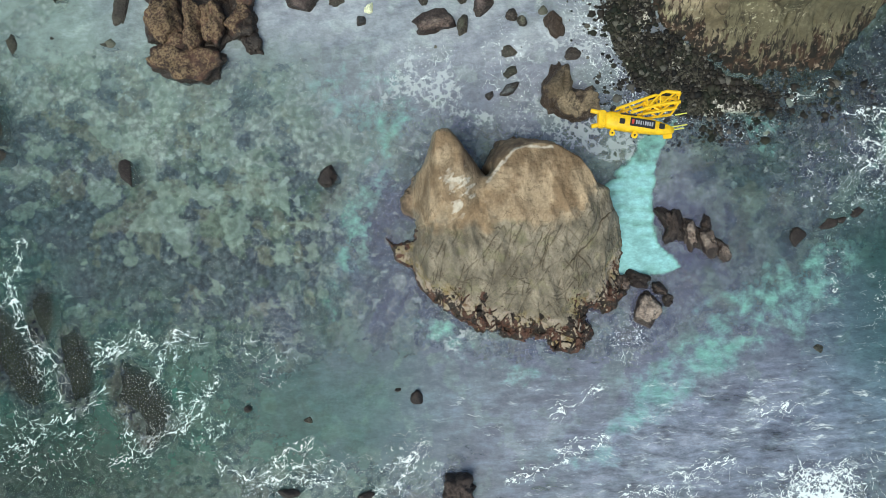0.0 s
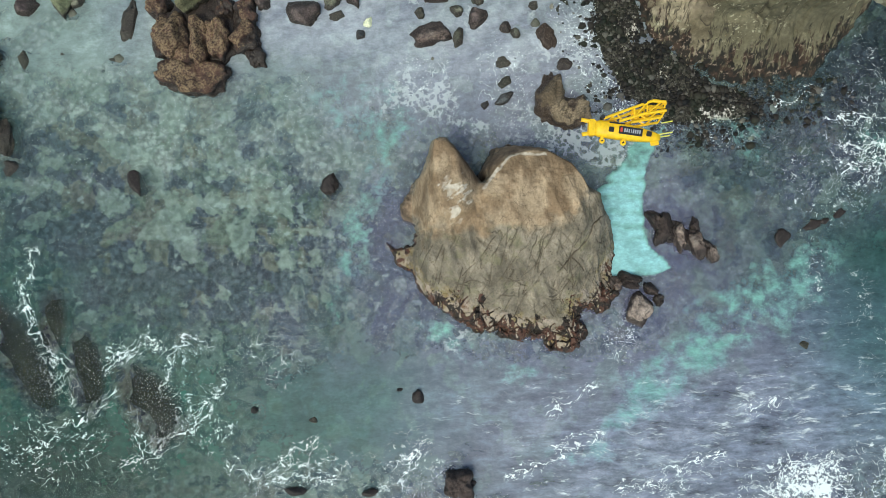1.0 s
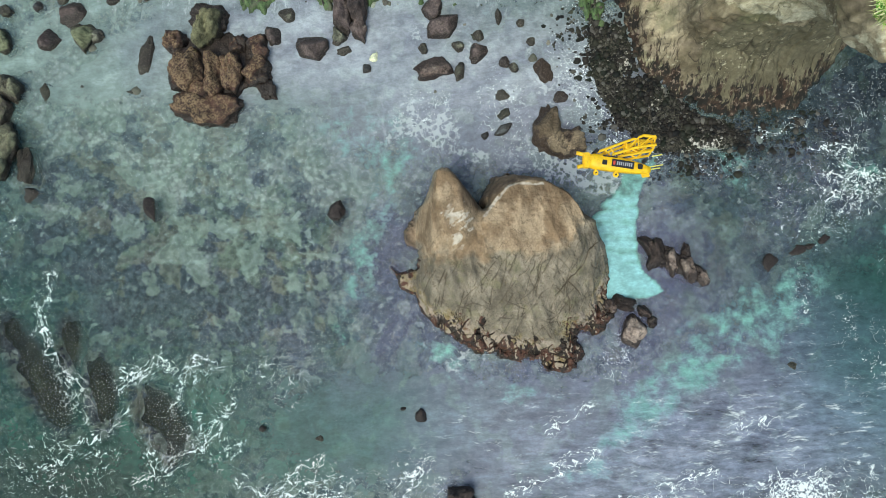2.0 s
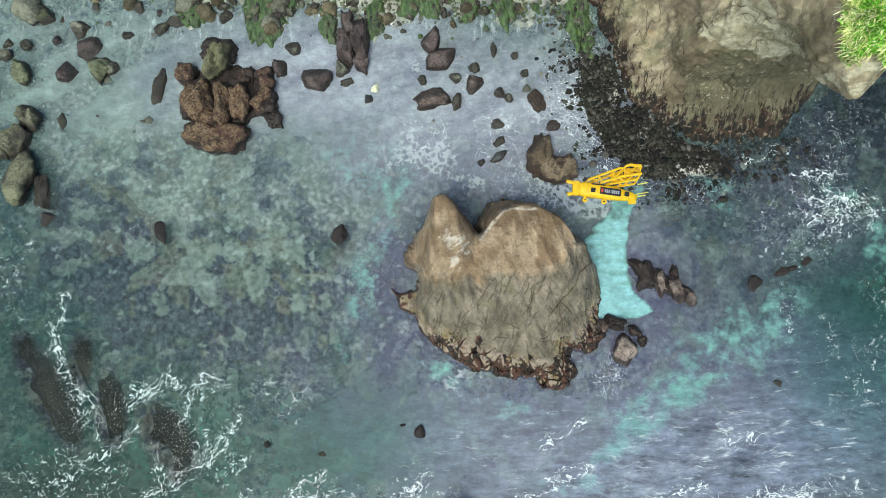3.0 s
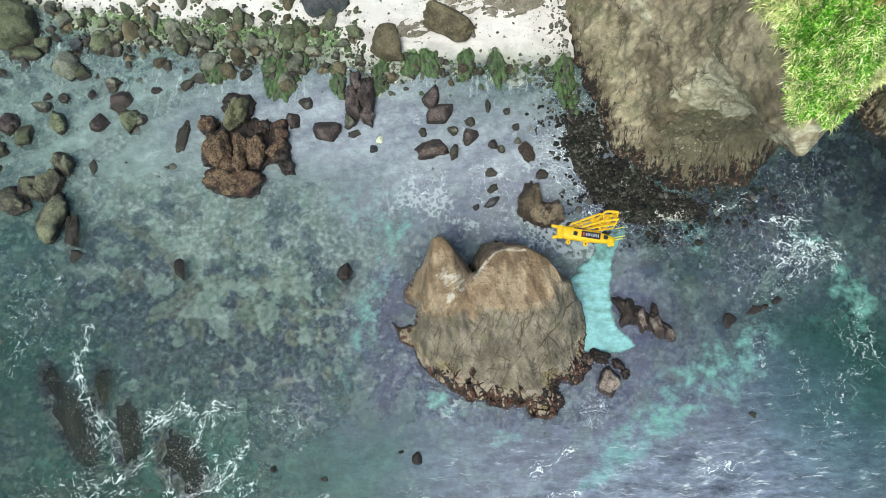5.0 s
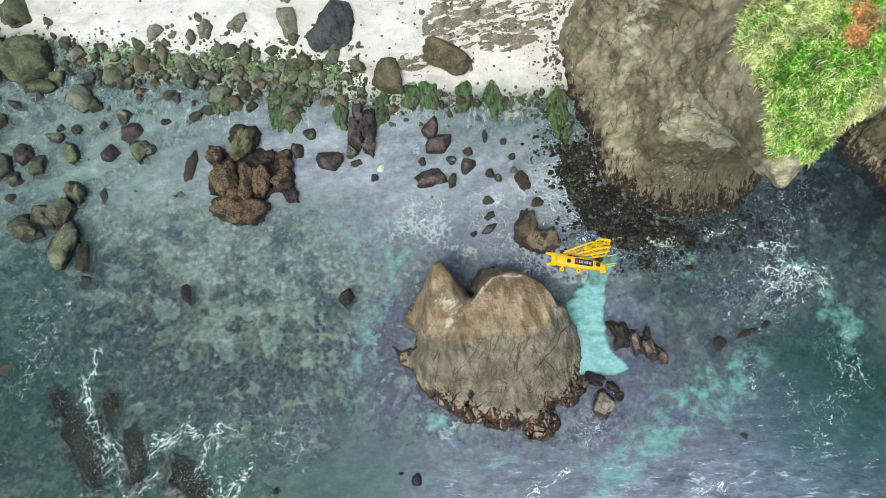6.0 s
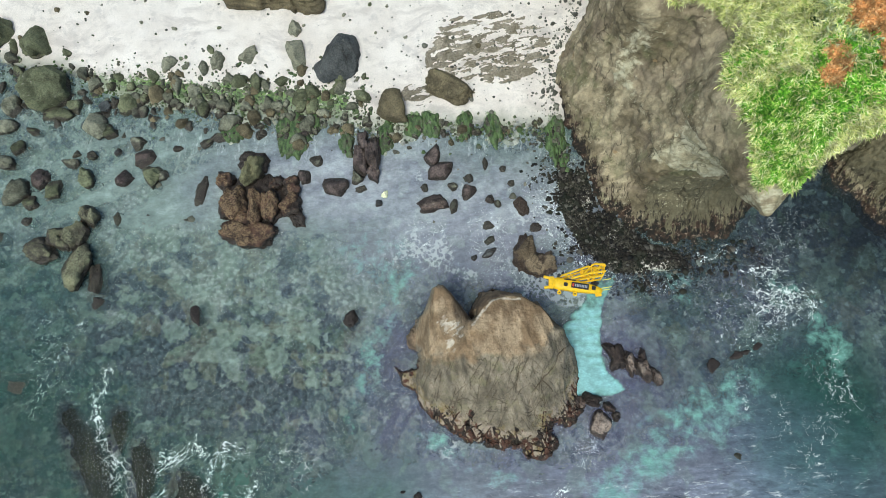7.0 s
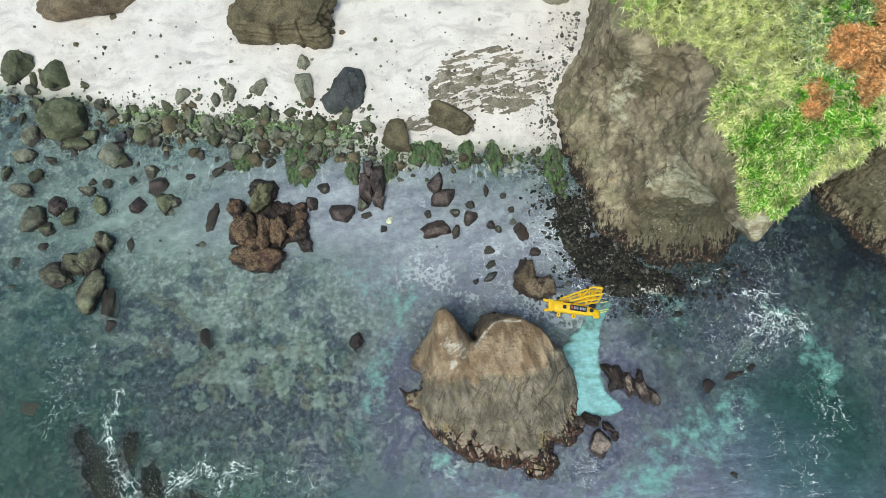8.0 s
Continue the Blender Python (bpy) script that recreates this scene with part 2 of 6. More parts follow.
def cliff_material():
    s = Shade("cliff_rock")
    p = s.pos()
    z = s.split(p)[2]
    q = s.mapped(p, 0, (1, 1, 0.5))
    broad = s.noise(s.warped(q, 0.25, 1.8), 0.26, 6, 0.62, 0.5)
    col = s.mix(s.step(broad, 0.4, 0.6), (0.165, 0.131, 0.081), (0.38, 0.308, 0.205))
    plate = s.noise(s.mapped(s.warped(p, 0.4, 1.2), 35, (0.5, 1.4, 0.8)), 0.55, 5, 0.6)
    col = s.times(col, s.step(plate, 0.38, 0.62, 0.66, 1.28))
    deepbrown = s.step(s.noise(s.warped(q, 0.35, 1.6), 0.34, 5, 0.6), 0.53, 0.6, 0.0, 0.45)
    col = s.mix(deepbrown, col, (0.085, 0.061, 0.036))
    pinkish = s.step(s.noise(s.warped(p, 0.3, 1.0), 0.3, 4, 0.55), 0.52, 0.62, 0.0, 0.4)
    col = s.mix(pinkish, col, (0.25, 0.19, 0.14))
    green = s.step(s.noise(s.warped(p, 0.3, 1.0), 0.26, 4, 0.6), 0.53, 0.64, 0.0, 0.5)
    col = s.mix(green, col, (0.15, 0.15, 0.075))
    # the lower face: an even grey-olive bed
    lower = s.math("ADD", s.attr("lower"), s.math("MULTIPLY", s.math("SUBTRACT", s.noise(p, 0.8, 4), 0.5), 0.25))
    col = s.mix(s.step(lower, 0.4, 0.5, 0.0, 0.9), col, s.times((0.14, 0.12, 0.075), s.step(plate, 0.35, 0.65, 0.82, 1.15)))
    # bleached ledges
    ragged = s.noise(s.mapped(s.warped(p, 0.7, 1.0), 12, (0.6, 1.8, 1.0)), 0.8, 6, 0.65)
    band = s.step(s.math("ADD", s.attr("pale"), s.math("MULTIPLY", s.math("SUBTRACT", ragged, 0.5), 2.2)), 0.34, 0.68, 0.0, 0.9)
    col = s.mix(band, col, s.mix(s.step(ragged, 0.4, 0.6), (0.34, 0.29, 0.19), (0.56, 0.5, 0.36)))
    grain = s.noise(p, 3.0, 6, 0.62)
    col = s.times(col, s.step(grain, 0.3, 0.7, 0.84, 1.16))
    # dry tufts and flakes in loose drifts
    fleck = s.math("MULTIPLY", s.step(s.noise(s.mapped(p, 30, (1.0, 1.8, 1.0)), 2.6, 5, 0.7), 0.56, 0.62, 0.0, 0.75), s.step(s.noise(s.warped(p, 0.4, 1.5), 0.32, 4, 0.6), 0.5, 0.58))
    col = s.mix(fleck, col, (0.46, 0.41, 0.28))
    ochre = s.step(s.noise(p, 0.5, 4, 0.6), 0.68, 0.72, 0.0, 0.6)
    col = s.mix(ochre, col, (0.34, 0.22, 0.11))
    line = s.lines(s.mapped(s.warped(p, 0.5, 0.8), 55, (1.0, 0.4, 0.5)), 0.3, 0.014, 0.5, 3)
    line = s.math("MULTIPLY", line, s.step(s.noise(p, 0.3, 3), 0.46, 0.58, 0.0, 0.75))
    col = s.mix(line, col, (0.05, 0.038, 0.026))
    # the tide line: black and maroon crust that runs up the clefts
    drip = s.noise(s.mapped(s.warped(p, 0.7, 0.5), 0, (2.4, 0.6, 0.4)), 1.1, 5, 0.66)
    level = s.math("ADD", z, s.math("MULTIPLY", s.math("SUBTRACT", drip, 0.5), 7.0))
    slit = s.lines(s.mapped(s.warped(p, 0.8, 0.5), 8, (1.0, 0.22, 0.3)), 0.75, 0.03, 0.4, 3)
    slit = s.math("MULTIPLY", slit, s.step(s.noise(p, 0.5, 3), 0.42, 0.52))
    col = s.mix(s.math("MULTIPLY", slit, s.step(z, 1.5, 5.5, 0.85, 0.0)), col, (0.03, 0.022, 0.017))
    crust = s.mix(s.step(s.noise(p, 1.2, 4, 0.6), 0.45, 0.6), (0.014, 0.012, 0.011), (0.05, 0.028, 0.02))
    crust = s.mix(s.step(s.noise(p, 2.4, 4, 0.65), 0.57, 0.64, 0.0, 0.75), crust, (0.3, 0.225, 0.17))
    col = s.mix(s.step(level, 0.7, 1.5, 0.95, 0.0), col, crust)
    h = s.math("ADD", s.math("MULTIPLY", grain, 0.5), s.math("ADD", s.math("MULTIPLY", plate, 1.2), s.math("MULTIPLY", line, -0.7)))
    return s.done(s.solid(col, 0.85, s.bump(h, 0.5, 0.2), gloss=0.25))


def ground_material():
    s = Shade("ground_sand")
    p = s.pos()
    z = s.split(p)[2]
    # dry and wet sand above the water
    fine = s.noise(p, 9.0, 6, 0.75)
    sand = s.mix(s.step(s.noise(p, 0.25, 5, 0.6), 0.35, 0.65), (0.79, 0.7, 0.645), (0.9, 0.81, 0.755))
    sweep = s.noise(s.mapped(s.warped(p, 0.09, 7.0), 12, (0.5, 1.6, 1.0)), 0.35, 5, 0.62)
    sand = s.mix(s.step(sweep, 0.48, 0.66, 0.0, 0.55), sand, (0.54, 0.46, 0.43))
    sand = s.times(sand, s.step(fine, 0.3, 0.7, 0.84, 1.08))
    grit = s.step(s.cells(p, 4.5), 0.0, 0.16, 0.55, 0.0)
    sand = s.mix(s.math("MULTIPLY", grit, s.step(s.noise(p, 0.35, 4), 0.5, 0.62)), sand, (0.4, 0.36, 0.32))
    sand = s.mix(s.step(s.noise(s.warped(p, 0.2, 3.0), 0.5, 6, 0.75), 0.52, 0.66, 0.0, 0.5), sand, (0.5, 0.44, 0.42))
    weedy = s.step(s.math("ADD", s.attr("algae"), s.math("MULTIPLY", s.math("SUBTRACT", s.noise(p, 1.1, 6, 0.75), 0.5), 1.6)), 0.45, 0.62, 0.0, 0.9)
    sand = s.mix(weedy, sand, s.mix(s.step(s.noise(p, 2.5, 4), 0.4, 0.6), (0.045, 0.1, 0.02), (0.15, 0.26, 0.055)))
    damp = s.step(s.math("ADD", z, s.math("MULTIPLY", s.math("SUBTRACT", s.noise(p, 0.6, 5), 0.5), 0.5)), 0.05, 0.5, 0.75, 0.0)
    sand = s.mix(damp, sand, (0.36, 0.35, 0.29))
    # sea bed: sand, with weed and rock in patches of several tones that have edges of their own
    big = s.noise(s.warped(p, 0.12, 1.2), 0.15, 4, 0.5)
    small = s.noise(s.warped(p, 0.8, 0.35), 0.46, 4, 0.5)
    tiny = s.noise(s.warped(p, 1.2, 0.3), 1.5, 5, 0.6)
    weed = s.math("ADD", s.math("ADD", s.math("MULTIPLY", big, 0.5), s.math("MULTIPLY", small, 0.8)), s.math("MULTIPLY", tiny, 0.13))
    weed = s.math("ADD", weed, s.math("SUBTRACT", s.attr("weed"), 0.5))
    sandy = s.mix(s.step(tiny, 0.4, 0.6), (0.44, 0.43, 0.36), (0.7, 0.68, 0.58))
    dark = s.mix(s.step(tiny, 0.42, 0.58), (0.06, 0.066, 0.08), (0.145, 0.153, 0.175))
    middle = s.mix(s.step(tiny, 0.42, 0.58), (0.2, 0.215, 0.21), (0.36, 0.365, 0.33))
    bed = s.mix(s.step(weed, 0.625, 0.66), sandy, middle)
    bed = s.mix(s.step(weed, 0.71, 0.745), bed, dark)
    rubble = s.cells(s.warped(p, 1.0, 0.5), 1.9)
    bed = s.times(bed, s.step(rubble, 0.1, 0.75, 1.28, 0.7))
    tan = s.step(s.noise(s.warped(p, 0.6, 0.8), 0.3, 4, 0.55), 0.55, 0.6, 0.0, 0.6)
    bed = s.mix(tan, bed, s.times((0.3, 0.26, 0.17), s.step(tiny, 0.35, 0.65, 0.6, 1.4)))
    moss = s.step(s.noise(s.warped(p, 0.8, 0.6), 0.42, 4, 0.55), 0.55, 0.59, 0.0, 0.5)
    bed = s.mix(moss, bed, s.times((0.2, 0.24, 0.16), s.step(tiny, 0.35, 0.65, 0.6, 1.5)))
    glow = s.step(s.noise(s.warped(p, 1.1, 0.5), 0.33, 5, 0.55), 0.55, 0.59, 0.0, 0.6)
    bed = s.mix(glow, bed, s.times((0.5, 0.53, 0.41), s.step(tiny, 0.35, 0.65, 0.7, 1.25)))
    bright = s.step(s.noise(s.warped(p, 1.4, 0.6), 0.75, 5, 0.6), 0.6, 0.66, 0.0, 0.65)
    bed = s.mix(bright, bed, s.times((0.66, 0.68, 0.6), s.step(tiny, 0.35, 0.65, 0.7, 1.2)))
    gravel = s.mix(s.step(s.noise(p, 4.0, 6, 0.8), 0.4, 0.6), (0.016, 0.015, 0.012), (0.1, 0.088, 0.07))
    col = s.mix(s.step(s.math("ADD", z, s.math("MULTIPLY", s.math("SUBTRACT", s.noise(p, 0.9, 5, 0.7), 0.5), 0.5)), -0.08, 0.22), bed, sand)
    shingly = s.math("ADD", s.attr("gravel"), s.math("MULTIPLY", s.math("SUBTRACT", s.noise(p, 2.6, 5, 0.75), 0.5), 2.6))
    # foam and wet glints, painted as pale specks where the gravel thins
    foam_glint = s.step(s.noise(s.mapped(s.warped(p, 2.0, 0.3), 40, (0.7, 1.4, 1.0)), 5.0, 4, 0.7), 0.58, 0.64, 0.0, 0.8)
    gravel = s.mix(s.math("MULTIPLY", foam_glint, s.step(s.attr("gravel"), 0.9, 0.4)), gravel, (0.5, 0.5, 0.52))
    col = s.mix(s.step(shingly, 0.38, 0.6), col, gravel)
    h = s.math("ADD", s.math("MULTIPLY", fine, 0.4), s.math("MULTIPLY", small, 0.6))
    return s.done(s.solid(col, 0.9, s.bump(h, 0.5, 0.15), gloss=0.2))


def water_material():
    s = Shade("sea_water")
    p = s.pos()
    foam, turq, deep, streak, milk = s.attr("foam"), s.attr("turquoise"), s.attr("deep"), s.attr("streak"), s.attr("milk")
    soft = s.noise(s.warped(p, 0.3, 2.4), 0.5, 6, 0.62)
    cloudy = s.noise(s.warped(p, 0.8, 0.8), 1.1, 5, 0.6)
    tq = s.math("ADD", turq, s.math("ADD", s.math("MULTIPLY", s.math("SUBTRACT", soft, 0.5), s.math("SUBTRACT", 2.3, s.math("MULTIPLY", turq, 1.6))), s.math("MULTIPLY", s.math("SUBTRACT", cloudy, 0.5), 0.9)))
    tq = s.math("MULTIPLY", s.step(tq, 0.12, 0.85), s.step(turq, 0.02, 0.25))
    body = s.mix(s.step(s.math("ADD", s.attr("blue"), s.math("SUBTRACT", s.math("MULTIPLY", s.noise(s.warped(p, 0.15, 3.0), 0.16, 5, 0.6), 1.8), 0.9)), 0.1, 0.8), (0.1, 0.155, 0.155), (0.2, 0.197, 0.3))
    fresh = s.step(s.noise(s.warped(p, 0.7, 0.6), 0.36, 5, 0.55), 0.54, 0.58, 0.0, 0.5)
    body = s.mix(fresh, body, (0.21, 0.27, 0.23))
    mauve = s.step(s.noise(s.warped(p, 0.4, 0.7), 0.22, 4, 0.55), 0.5, 0.6, 0.0, 0.55)
    body = s.mix(mauve, body, (0.15, 0.145, 0.215))
    body = s.mix(s.math("MULTIPLY", milk, 0.85), body, s.mix(s.attr("blue"), (0.37, 0.46, 0.42), (0.5, 0.505, 0.55)))
    body = s.mix(s.attr("murk"), body, (0.034, 0.125, 0.094))
    body = s.mix(deep, body, s.mix(s.step(s.attr("murk"), 0.2, 0.7), (0.032, 0.038, 0.054), (0.008, 0.03, 0.022)))
    body = s.mix(tq, body, s.mix(s.step(turq, 0.45, 1.3), (0.19, 0.37, 0.31), (0.32, 0.57, 0.58)))
    body = s.mix(s.math("MULTIPLY", s.attr("clear"), 0.9), body, (0.016, 0.018, 0.008))
    # caustics painted in: ripple noise lightens and darkens the water colour
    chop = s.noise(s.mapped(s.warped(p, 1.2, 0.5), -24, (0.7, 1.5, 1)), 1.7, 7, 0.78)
    caustic = s.step(chop, 0.3, 0.72, 0.78, 1.18)
    body = s.times(body, s.math("MULTIPLY", s.step(cloudy, 0.3, 0.7, 0.84, 1.18), caustic))
    # wave relief painted as light and dark bands, strongest in the streak zone
    wave_shade = s.noise(s.mapped(s.warped(p, 0.5, 0.7), -24, (0.42, 1.5, 1)), 0.9, 6, 0.7)
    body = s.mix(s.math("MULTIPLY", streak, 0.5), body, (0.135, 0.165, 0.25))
    body = s.times(body, s.math("ADD", 1.0, s.math("MULTIPLY", s.math("MULTIPLY", s.math("SUBTRACT", wave_shade, 0.5), 3.2), s.math("ADD", 0.05, streak))))
    clear = s.t.nodes.new("ShaderNodeBsdfTransparent")
    # the transparent colour carries the same painted caustics
    socket(s.t, s.times(s.mix(deep, (0.84, 0.925, 0.975), (0.34, 0.43, 0.5)), s.step(chop, 0.3, 0.72, 0.88, 1.04)), clear.inputs[0])
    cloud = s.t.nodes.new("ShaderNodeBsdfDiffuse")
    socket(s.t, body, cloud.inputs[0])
    thick = s.math("ADD", s.math("ADD", 0.13, s.math("MULTIPLY", fresh, 0.16)), s.math("ADD", s.math("MULTIPLY", tq, 0.5), s.math("ADD", s.math("MULTIPLY", milk, 0.36), s.math("ADD", s.math("MULTIPLY", s.attr("murk"), 0.6), s.math("ADD", s.math("MULTIPLY", s.math("MAXIMUM", s.attr("blue"), streak), 0.42), s.math("MULTIPLY", deep, 0.2))))))
    thick = s.math("MULTIPLY", thick, s.math("SUBTRACT", 1.0, s.math("MULTIPLY", s.attr("clear"), 0.8)))
    water = s.blend(thick, clear.outputs[0], cloud.outputs[0])
    ripple = s.math("ADD", s.math("MULTIPLY", s.noise(s.mapped(p, -22, (0.5, 1.6, 1)), 1.6, 5, 0.65), 0.7), s.math("MULTIPLY", s.noise(p, 4.0, 4, 0.6), 0.3))
    normal = s.bump(ripple, 0.7, 0.22)
    gloss = s.t.nodes.new("ShaderNodeBsdfGlossy")
    gloss.inputs["Roughness"].default_value = 0.1
    socket(s.t, normal, gloss.inputs["Normal"])
    fres = s.t.nodes.new("ShaderNodeFresnel")
    fres.inputs[0].default_value = 1.34
    socket(s.t, normal, fres.inputs["Normal"])
    water = s.blend(fres.outputs[0], water, gloss.outputs[0])
    # foam: wandering threads that swell and break, flecks, and sky sparkle painted as streaks
    fat = s.math("MULTIPLY", s.step(s.noise(p, 0.45, 4, 0.6), 0.38, 0.7), s.math("ADD", 0.35, foam))

    def thread(scale, warp, width, shift):
        n = s.noise(s.mapped(s.warped(p, 0.9, 0.7), shift, (1, 1, 1)), scale, 3, 0.55, warp)
        off = s.math("ABSOLUTE", s.math("SUBTRACT", n, 0.5))
        return s.math("SUBTRACT", 1.0, s.step(off, 0.0, s.math("ADD", 0.007, s.math("MULTIPLY", s.math("MULTIPLY", fat, 0.75), width))))

    web = s.step(s.edge(s.warped(s.warped(p, 0.35, 2.6), 1.6, 0.55), 0.62), 0.0, s.math("ADD", 0.012, s.math("MULTIPLY", fat, 0.04)), 1.0, 0.0)
    lace = s.math("MAXIMUM", web, thread(0.3, 1.4, 0.035, 0))
    broken = s.step(s.math("ADD", s.noise(p, 1.3, 6, 0.78), s.math("MULTIPLY", foam, 0.14)), 0.54, 0.6)
    lace = s.math("MULTIPLY", lace, broken)
    fleck = s.step(s.math("ADD", s.noise(s.warped(p, 1.5, 0.6), 3.4, 4, 0.72), s.math("MULTIPLY", foam, 0.12)), 0.67, 0.71)
    white = s.math("MULTIPLY", s.math("MAXIMUM", lace, fleck), s.step(foam, 0.06, 0.3))
    solid = s.step(s.math("ADD", foam, s.math("ADD", s.math("MULTIPLY", s.math("SUBTRACT", soft, 0.5), 3.0), s.math("MULTIPLY", s.math("SUBTRACT", cloudy, 0.5), 3.2))), 1.35, 1.55)
    white = s.math("MAXIMUM", white, s.math("MULTIPLY", solid, s.step(foam, 0.3, 0.6)))
    # sky sparkle on wave crests, painted as thin white streaks
    lines = s.noise(s.mapped(s.warped(p, 0.35, 1.6), -24, (0.4, 1.7, 1)), 1.2, 6, 0.75)
    lines = s.math("MULTIPLY", s.step(s.math("ADD", lines, s.math("MULTIPLY", streak, 0.1)), 0.62, 0.78, 0.0, 0.7), s.step(s.noise(p, 0.3, 4), 0.4, 0.56))
    white = s.math("MAXIMUM", white, s.math("MULTIPLY", lines, s.step(streak, 0.05, 0.5)))
    # breaking lines: thin strands that wander about each crest
    curl = s.math("MULTIPLY", s.math("SUBTRACT", s.noise(p, 0.7, 3, 0.6, 0.8), 0.5), 3.4)
    curl = s.math("ADD", curl, s.math("MULTIPLY", s.math("SUBTRACT", s.noise(p, 3.0, 4, 0.7), 0.5), 0.5))
    for shift, width, seed in ((0.0, 0.15, 0.43), (0.42, 0.07, 0.5), (-0.5, 0.055, 0.53)):
        bent = s.math("ABSOLUTE", s.math("ADD", s.math("ADD", s.attr("side"), shift), s.math("MULTIPLY", curl, 1.0 + shift)))
        swell = s.step(s.noise(p, 0.9 + shift * 0.3, 4, 0.65), 0.35, 0.7, 0.25 * width, width)
        strand = s.math("MULTIPLY", s.step(bent, s.math("MULTIPLY", swell, 0.55), swell, 1.0, 0.0), s.step(s.noise(p, 2.1 + shift, 5, 0.75), seed - 0.04, seed + 0.03))
        white = s.math("MAXIMUM", white, s.math("MULTIPLY", strand, s.step(s.attr("crest"), 0.12, 0.4)))
    speck = s.attr("speckle")
    dots = s.step(s.math("ADD", s.noise(s.warped(p, 2.0, 0.3), 5.5, 3, 0.72), s.math("MULTIPLY", speck, 0.07)), 0.65, 0.69)
    white = s.math("MAXIMUM", white, s.math("MULTIPLY", dots, s.step(speck, 0.12, 0.5)))
    # wave wash and pale reflections, both painted as whitish smears near the shore
    wash = s.noise(s.mapped(s.warped(p, 0.8, 0.7), 0, (1.5, 0.4, 1)), 1.1, 6, 0.72)
    white = s.math("MAXIMUM", white, s.math("MULTIPLY", s.step(wash, 0.52, 0.72, 0.0, 0.6), s.attr("wash")))
    # surface glints and sparkles, painted as white specks like the foam
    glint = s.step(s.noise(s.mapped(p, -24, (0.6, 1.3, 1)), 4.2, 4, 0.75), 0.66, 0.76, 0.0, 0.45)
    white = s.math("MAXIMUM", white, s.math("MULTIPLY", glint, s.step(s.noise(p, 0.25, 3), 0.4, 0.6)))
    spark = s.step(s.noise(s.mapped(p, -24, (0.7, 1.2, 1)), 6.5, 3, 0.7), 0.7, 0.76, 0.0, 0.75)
    white = s.math("MULTIPLY", white, s.math("SUBTRACT", 1.0, s.math("MULTIPLY", s.attr("clear"), 0.5)))
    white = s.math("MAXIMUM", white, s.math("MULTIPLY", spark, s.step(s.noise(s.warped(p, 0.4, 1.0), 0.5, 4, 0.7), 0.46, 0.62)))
    holes = s.cells(s.warped(s.warped(p, 0.6, 1.2), 2.5, 0.3), 2.1)
    film = s.math("MULTIPLY", s.step(holes, 0.34, 0.56), s.step(s.math("ADD", s.noise(s.warped(p, 0.8, 0.8), 0.9, 5, 0.68), s.math("MULTIPLY", s.attr("lace"), 0.28)), 0.6, 0.7))
    white = s.math("MAXIMUM", white, s.math("MULTIPLY", s.math("MULTIPLY", film, 0.36), s.step(s.attr("lace"), 0.1, 0.5)))
    # one white for the foam and for the painted glints
    froth_and_glint = s.solid((0.82, 0.85, 0.85), 0.9, gloss=0.2)
    return s.done(s.blend(white, water, froth_and_glint))


def leaf_material(name, colours, gloss=0.3):
    s = Shade(name)
    v = s.island()
    a, b, c = colours
    col = s.mix(s.step(v, 0.0, 0.5), a, b)
    col = s.mix(s.step(v, 0.5, 1.0), col, c)
    col = s.times(col, s.step(s.noise(s.pos(), 0.9, 4, 0.7), 0.33, 0.66, 0.5, 1.35))
    return s.done(s.solid(col, 0.6, gloss=gloss))


def turf_material():
    s = Shade("turf")
    p = s.pos()
    col = s.mix(s.step(s.noise(p, 0.4, 6, 0.7), 0.35, 0.65), (0.03, 0.06, 0.014), (0.1, 0.14, 0.04))
    return s.done(s.solid(s.times(col, s.step(s.noise(p, 5.0, 5, 0.8), 0.3, 0.7, 0.6, 1.4)), 0.9, gloss=0.1))


def paint(name, colour, rough=0.45, metal=0.0):
    s = Shade(name)
    p = s.local()
    col = s.times(colour, s.step(s.noise(p, 3.0, 5, 0.7), 0.3, 0.7, 0.85, 1.12))
    return s.done(s.solid(col, s.step(s.noise(p, 9.0, 4), 0.3, 0.7, rough - 0.1, rough + 0.12), metal=metal))


ISLAND, CLIFF, GROUND, WATER, TURF = island_material(), cliff_material(), ground_material(), water_material(), turf_material()
GREEN = leaf_material("green_leaf", ((0.06, 0.22, 0.012), (0.17, 0.44, 0.03), (0.44, 0.7, 0.12)))
STRAW = leaf_material("straw_leaf", ((0.27, 0.38, 0.06), (0.76, 0.74, 0.3), (0.95, 0.92, 0.58)))
GREYGREEN = leaf_material("grey_green_leaf", ((0.15, 0.23, 0.1), (0.32, 0.42, 0.2), (0.6, 0.65, 0.4)))
RUST = leaf_material("rust_leaf", ((0.52, 0.25, 0.09), (0.74, 0.4, 0.16), (0.85, 0.54, 0.27)))


# ---- mesh helpers ----
def mesh_from(name, verts, faces, material, soft=True):
    """A mesh from arrays: verts (n, 3), faces (m, 3 or 4)."""
    verts, faces = np.asarray(verts, np.float32), np.asarray(faces, np.int32)
    me = bpy.data.meshes.new(name)
    k = faces.shape[1]
    me.vertices.add(len(verts))
    me.vertices.foreach_set("co", verts.ravel())
    me.loops.add(faces.size)
    me.loops.foreach_set("vertex_index", faces.ravel())
    me.polygons.add(len(faces))
    me.polygons.foreach_set("loop_start", np.arange(0, faces.size, k, dtype=np.int32))
    me.polygons.foreach_set("loop_total", np.full(len(faces), k, np.int32))
    me.polygons.foreach_set("use_smooth", np.full(len(faces), soft))
    me.update(calc_edges=True)
    me.materials.append(material)
    return me


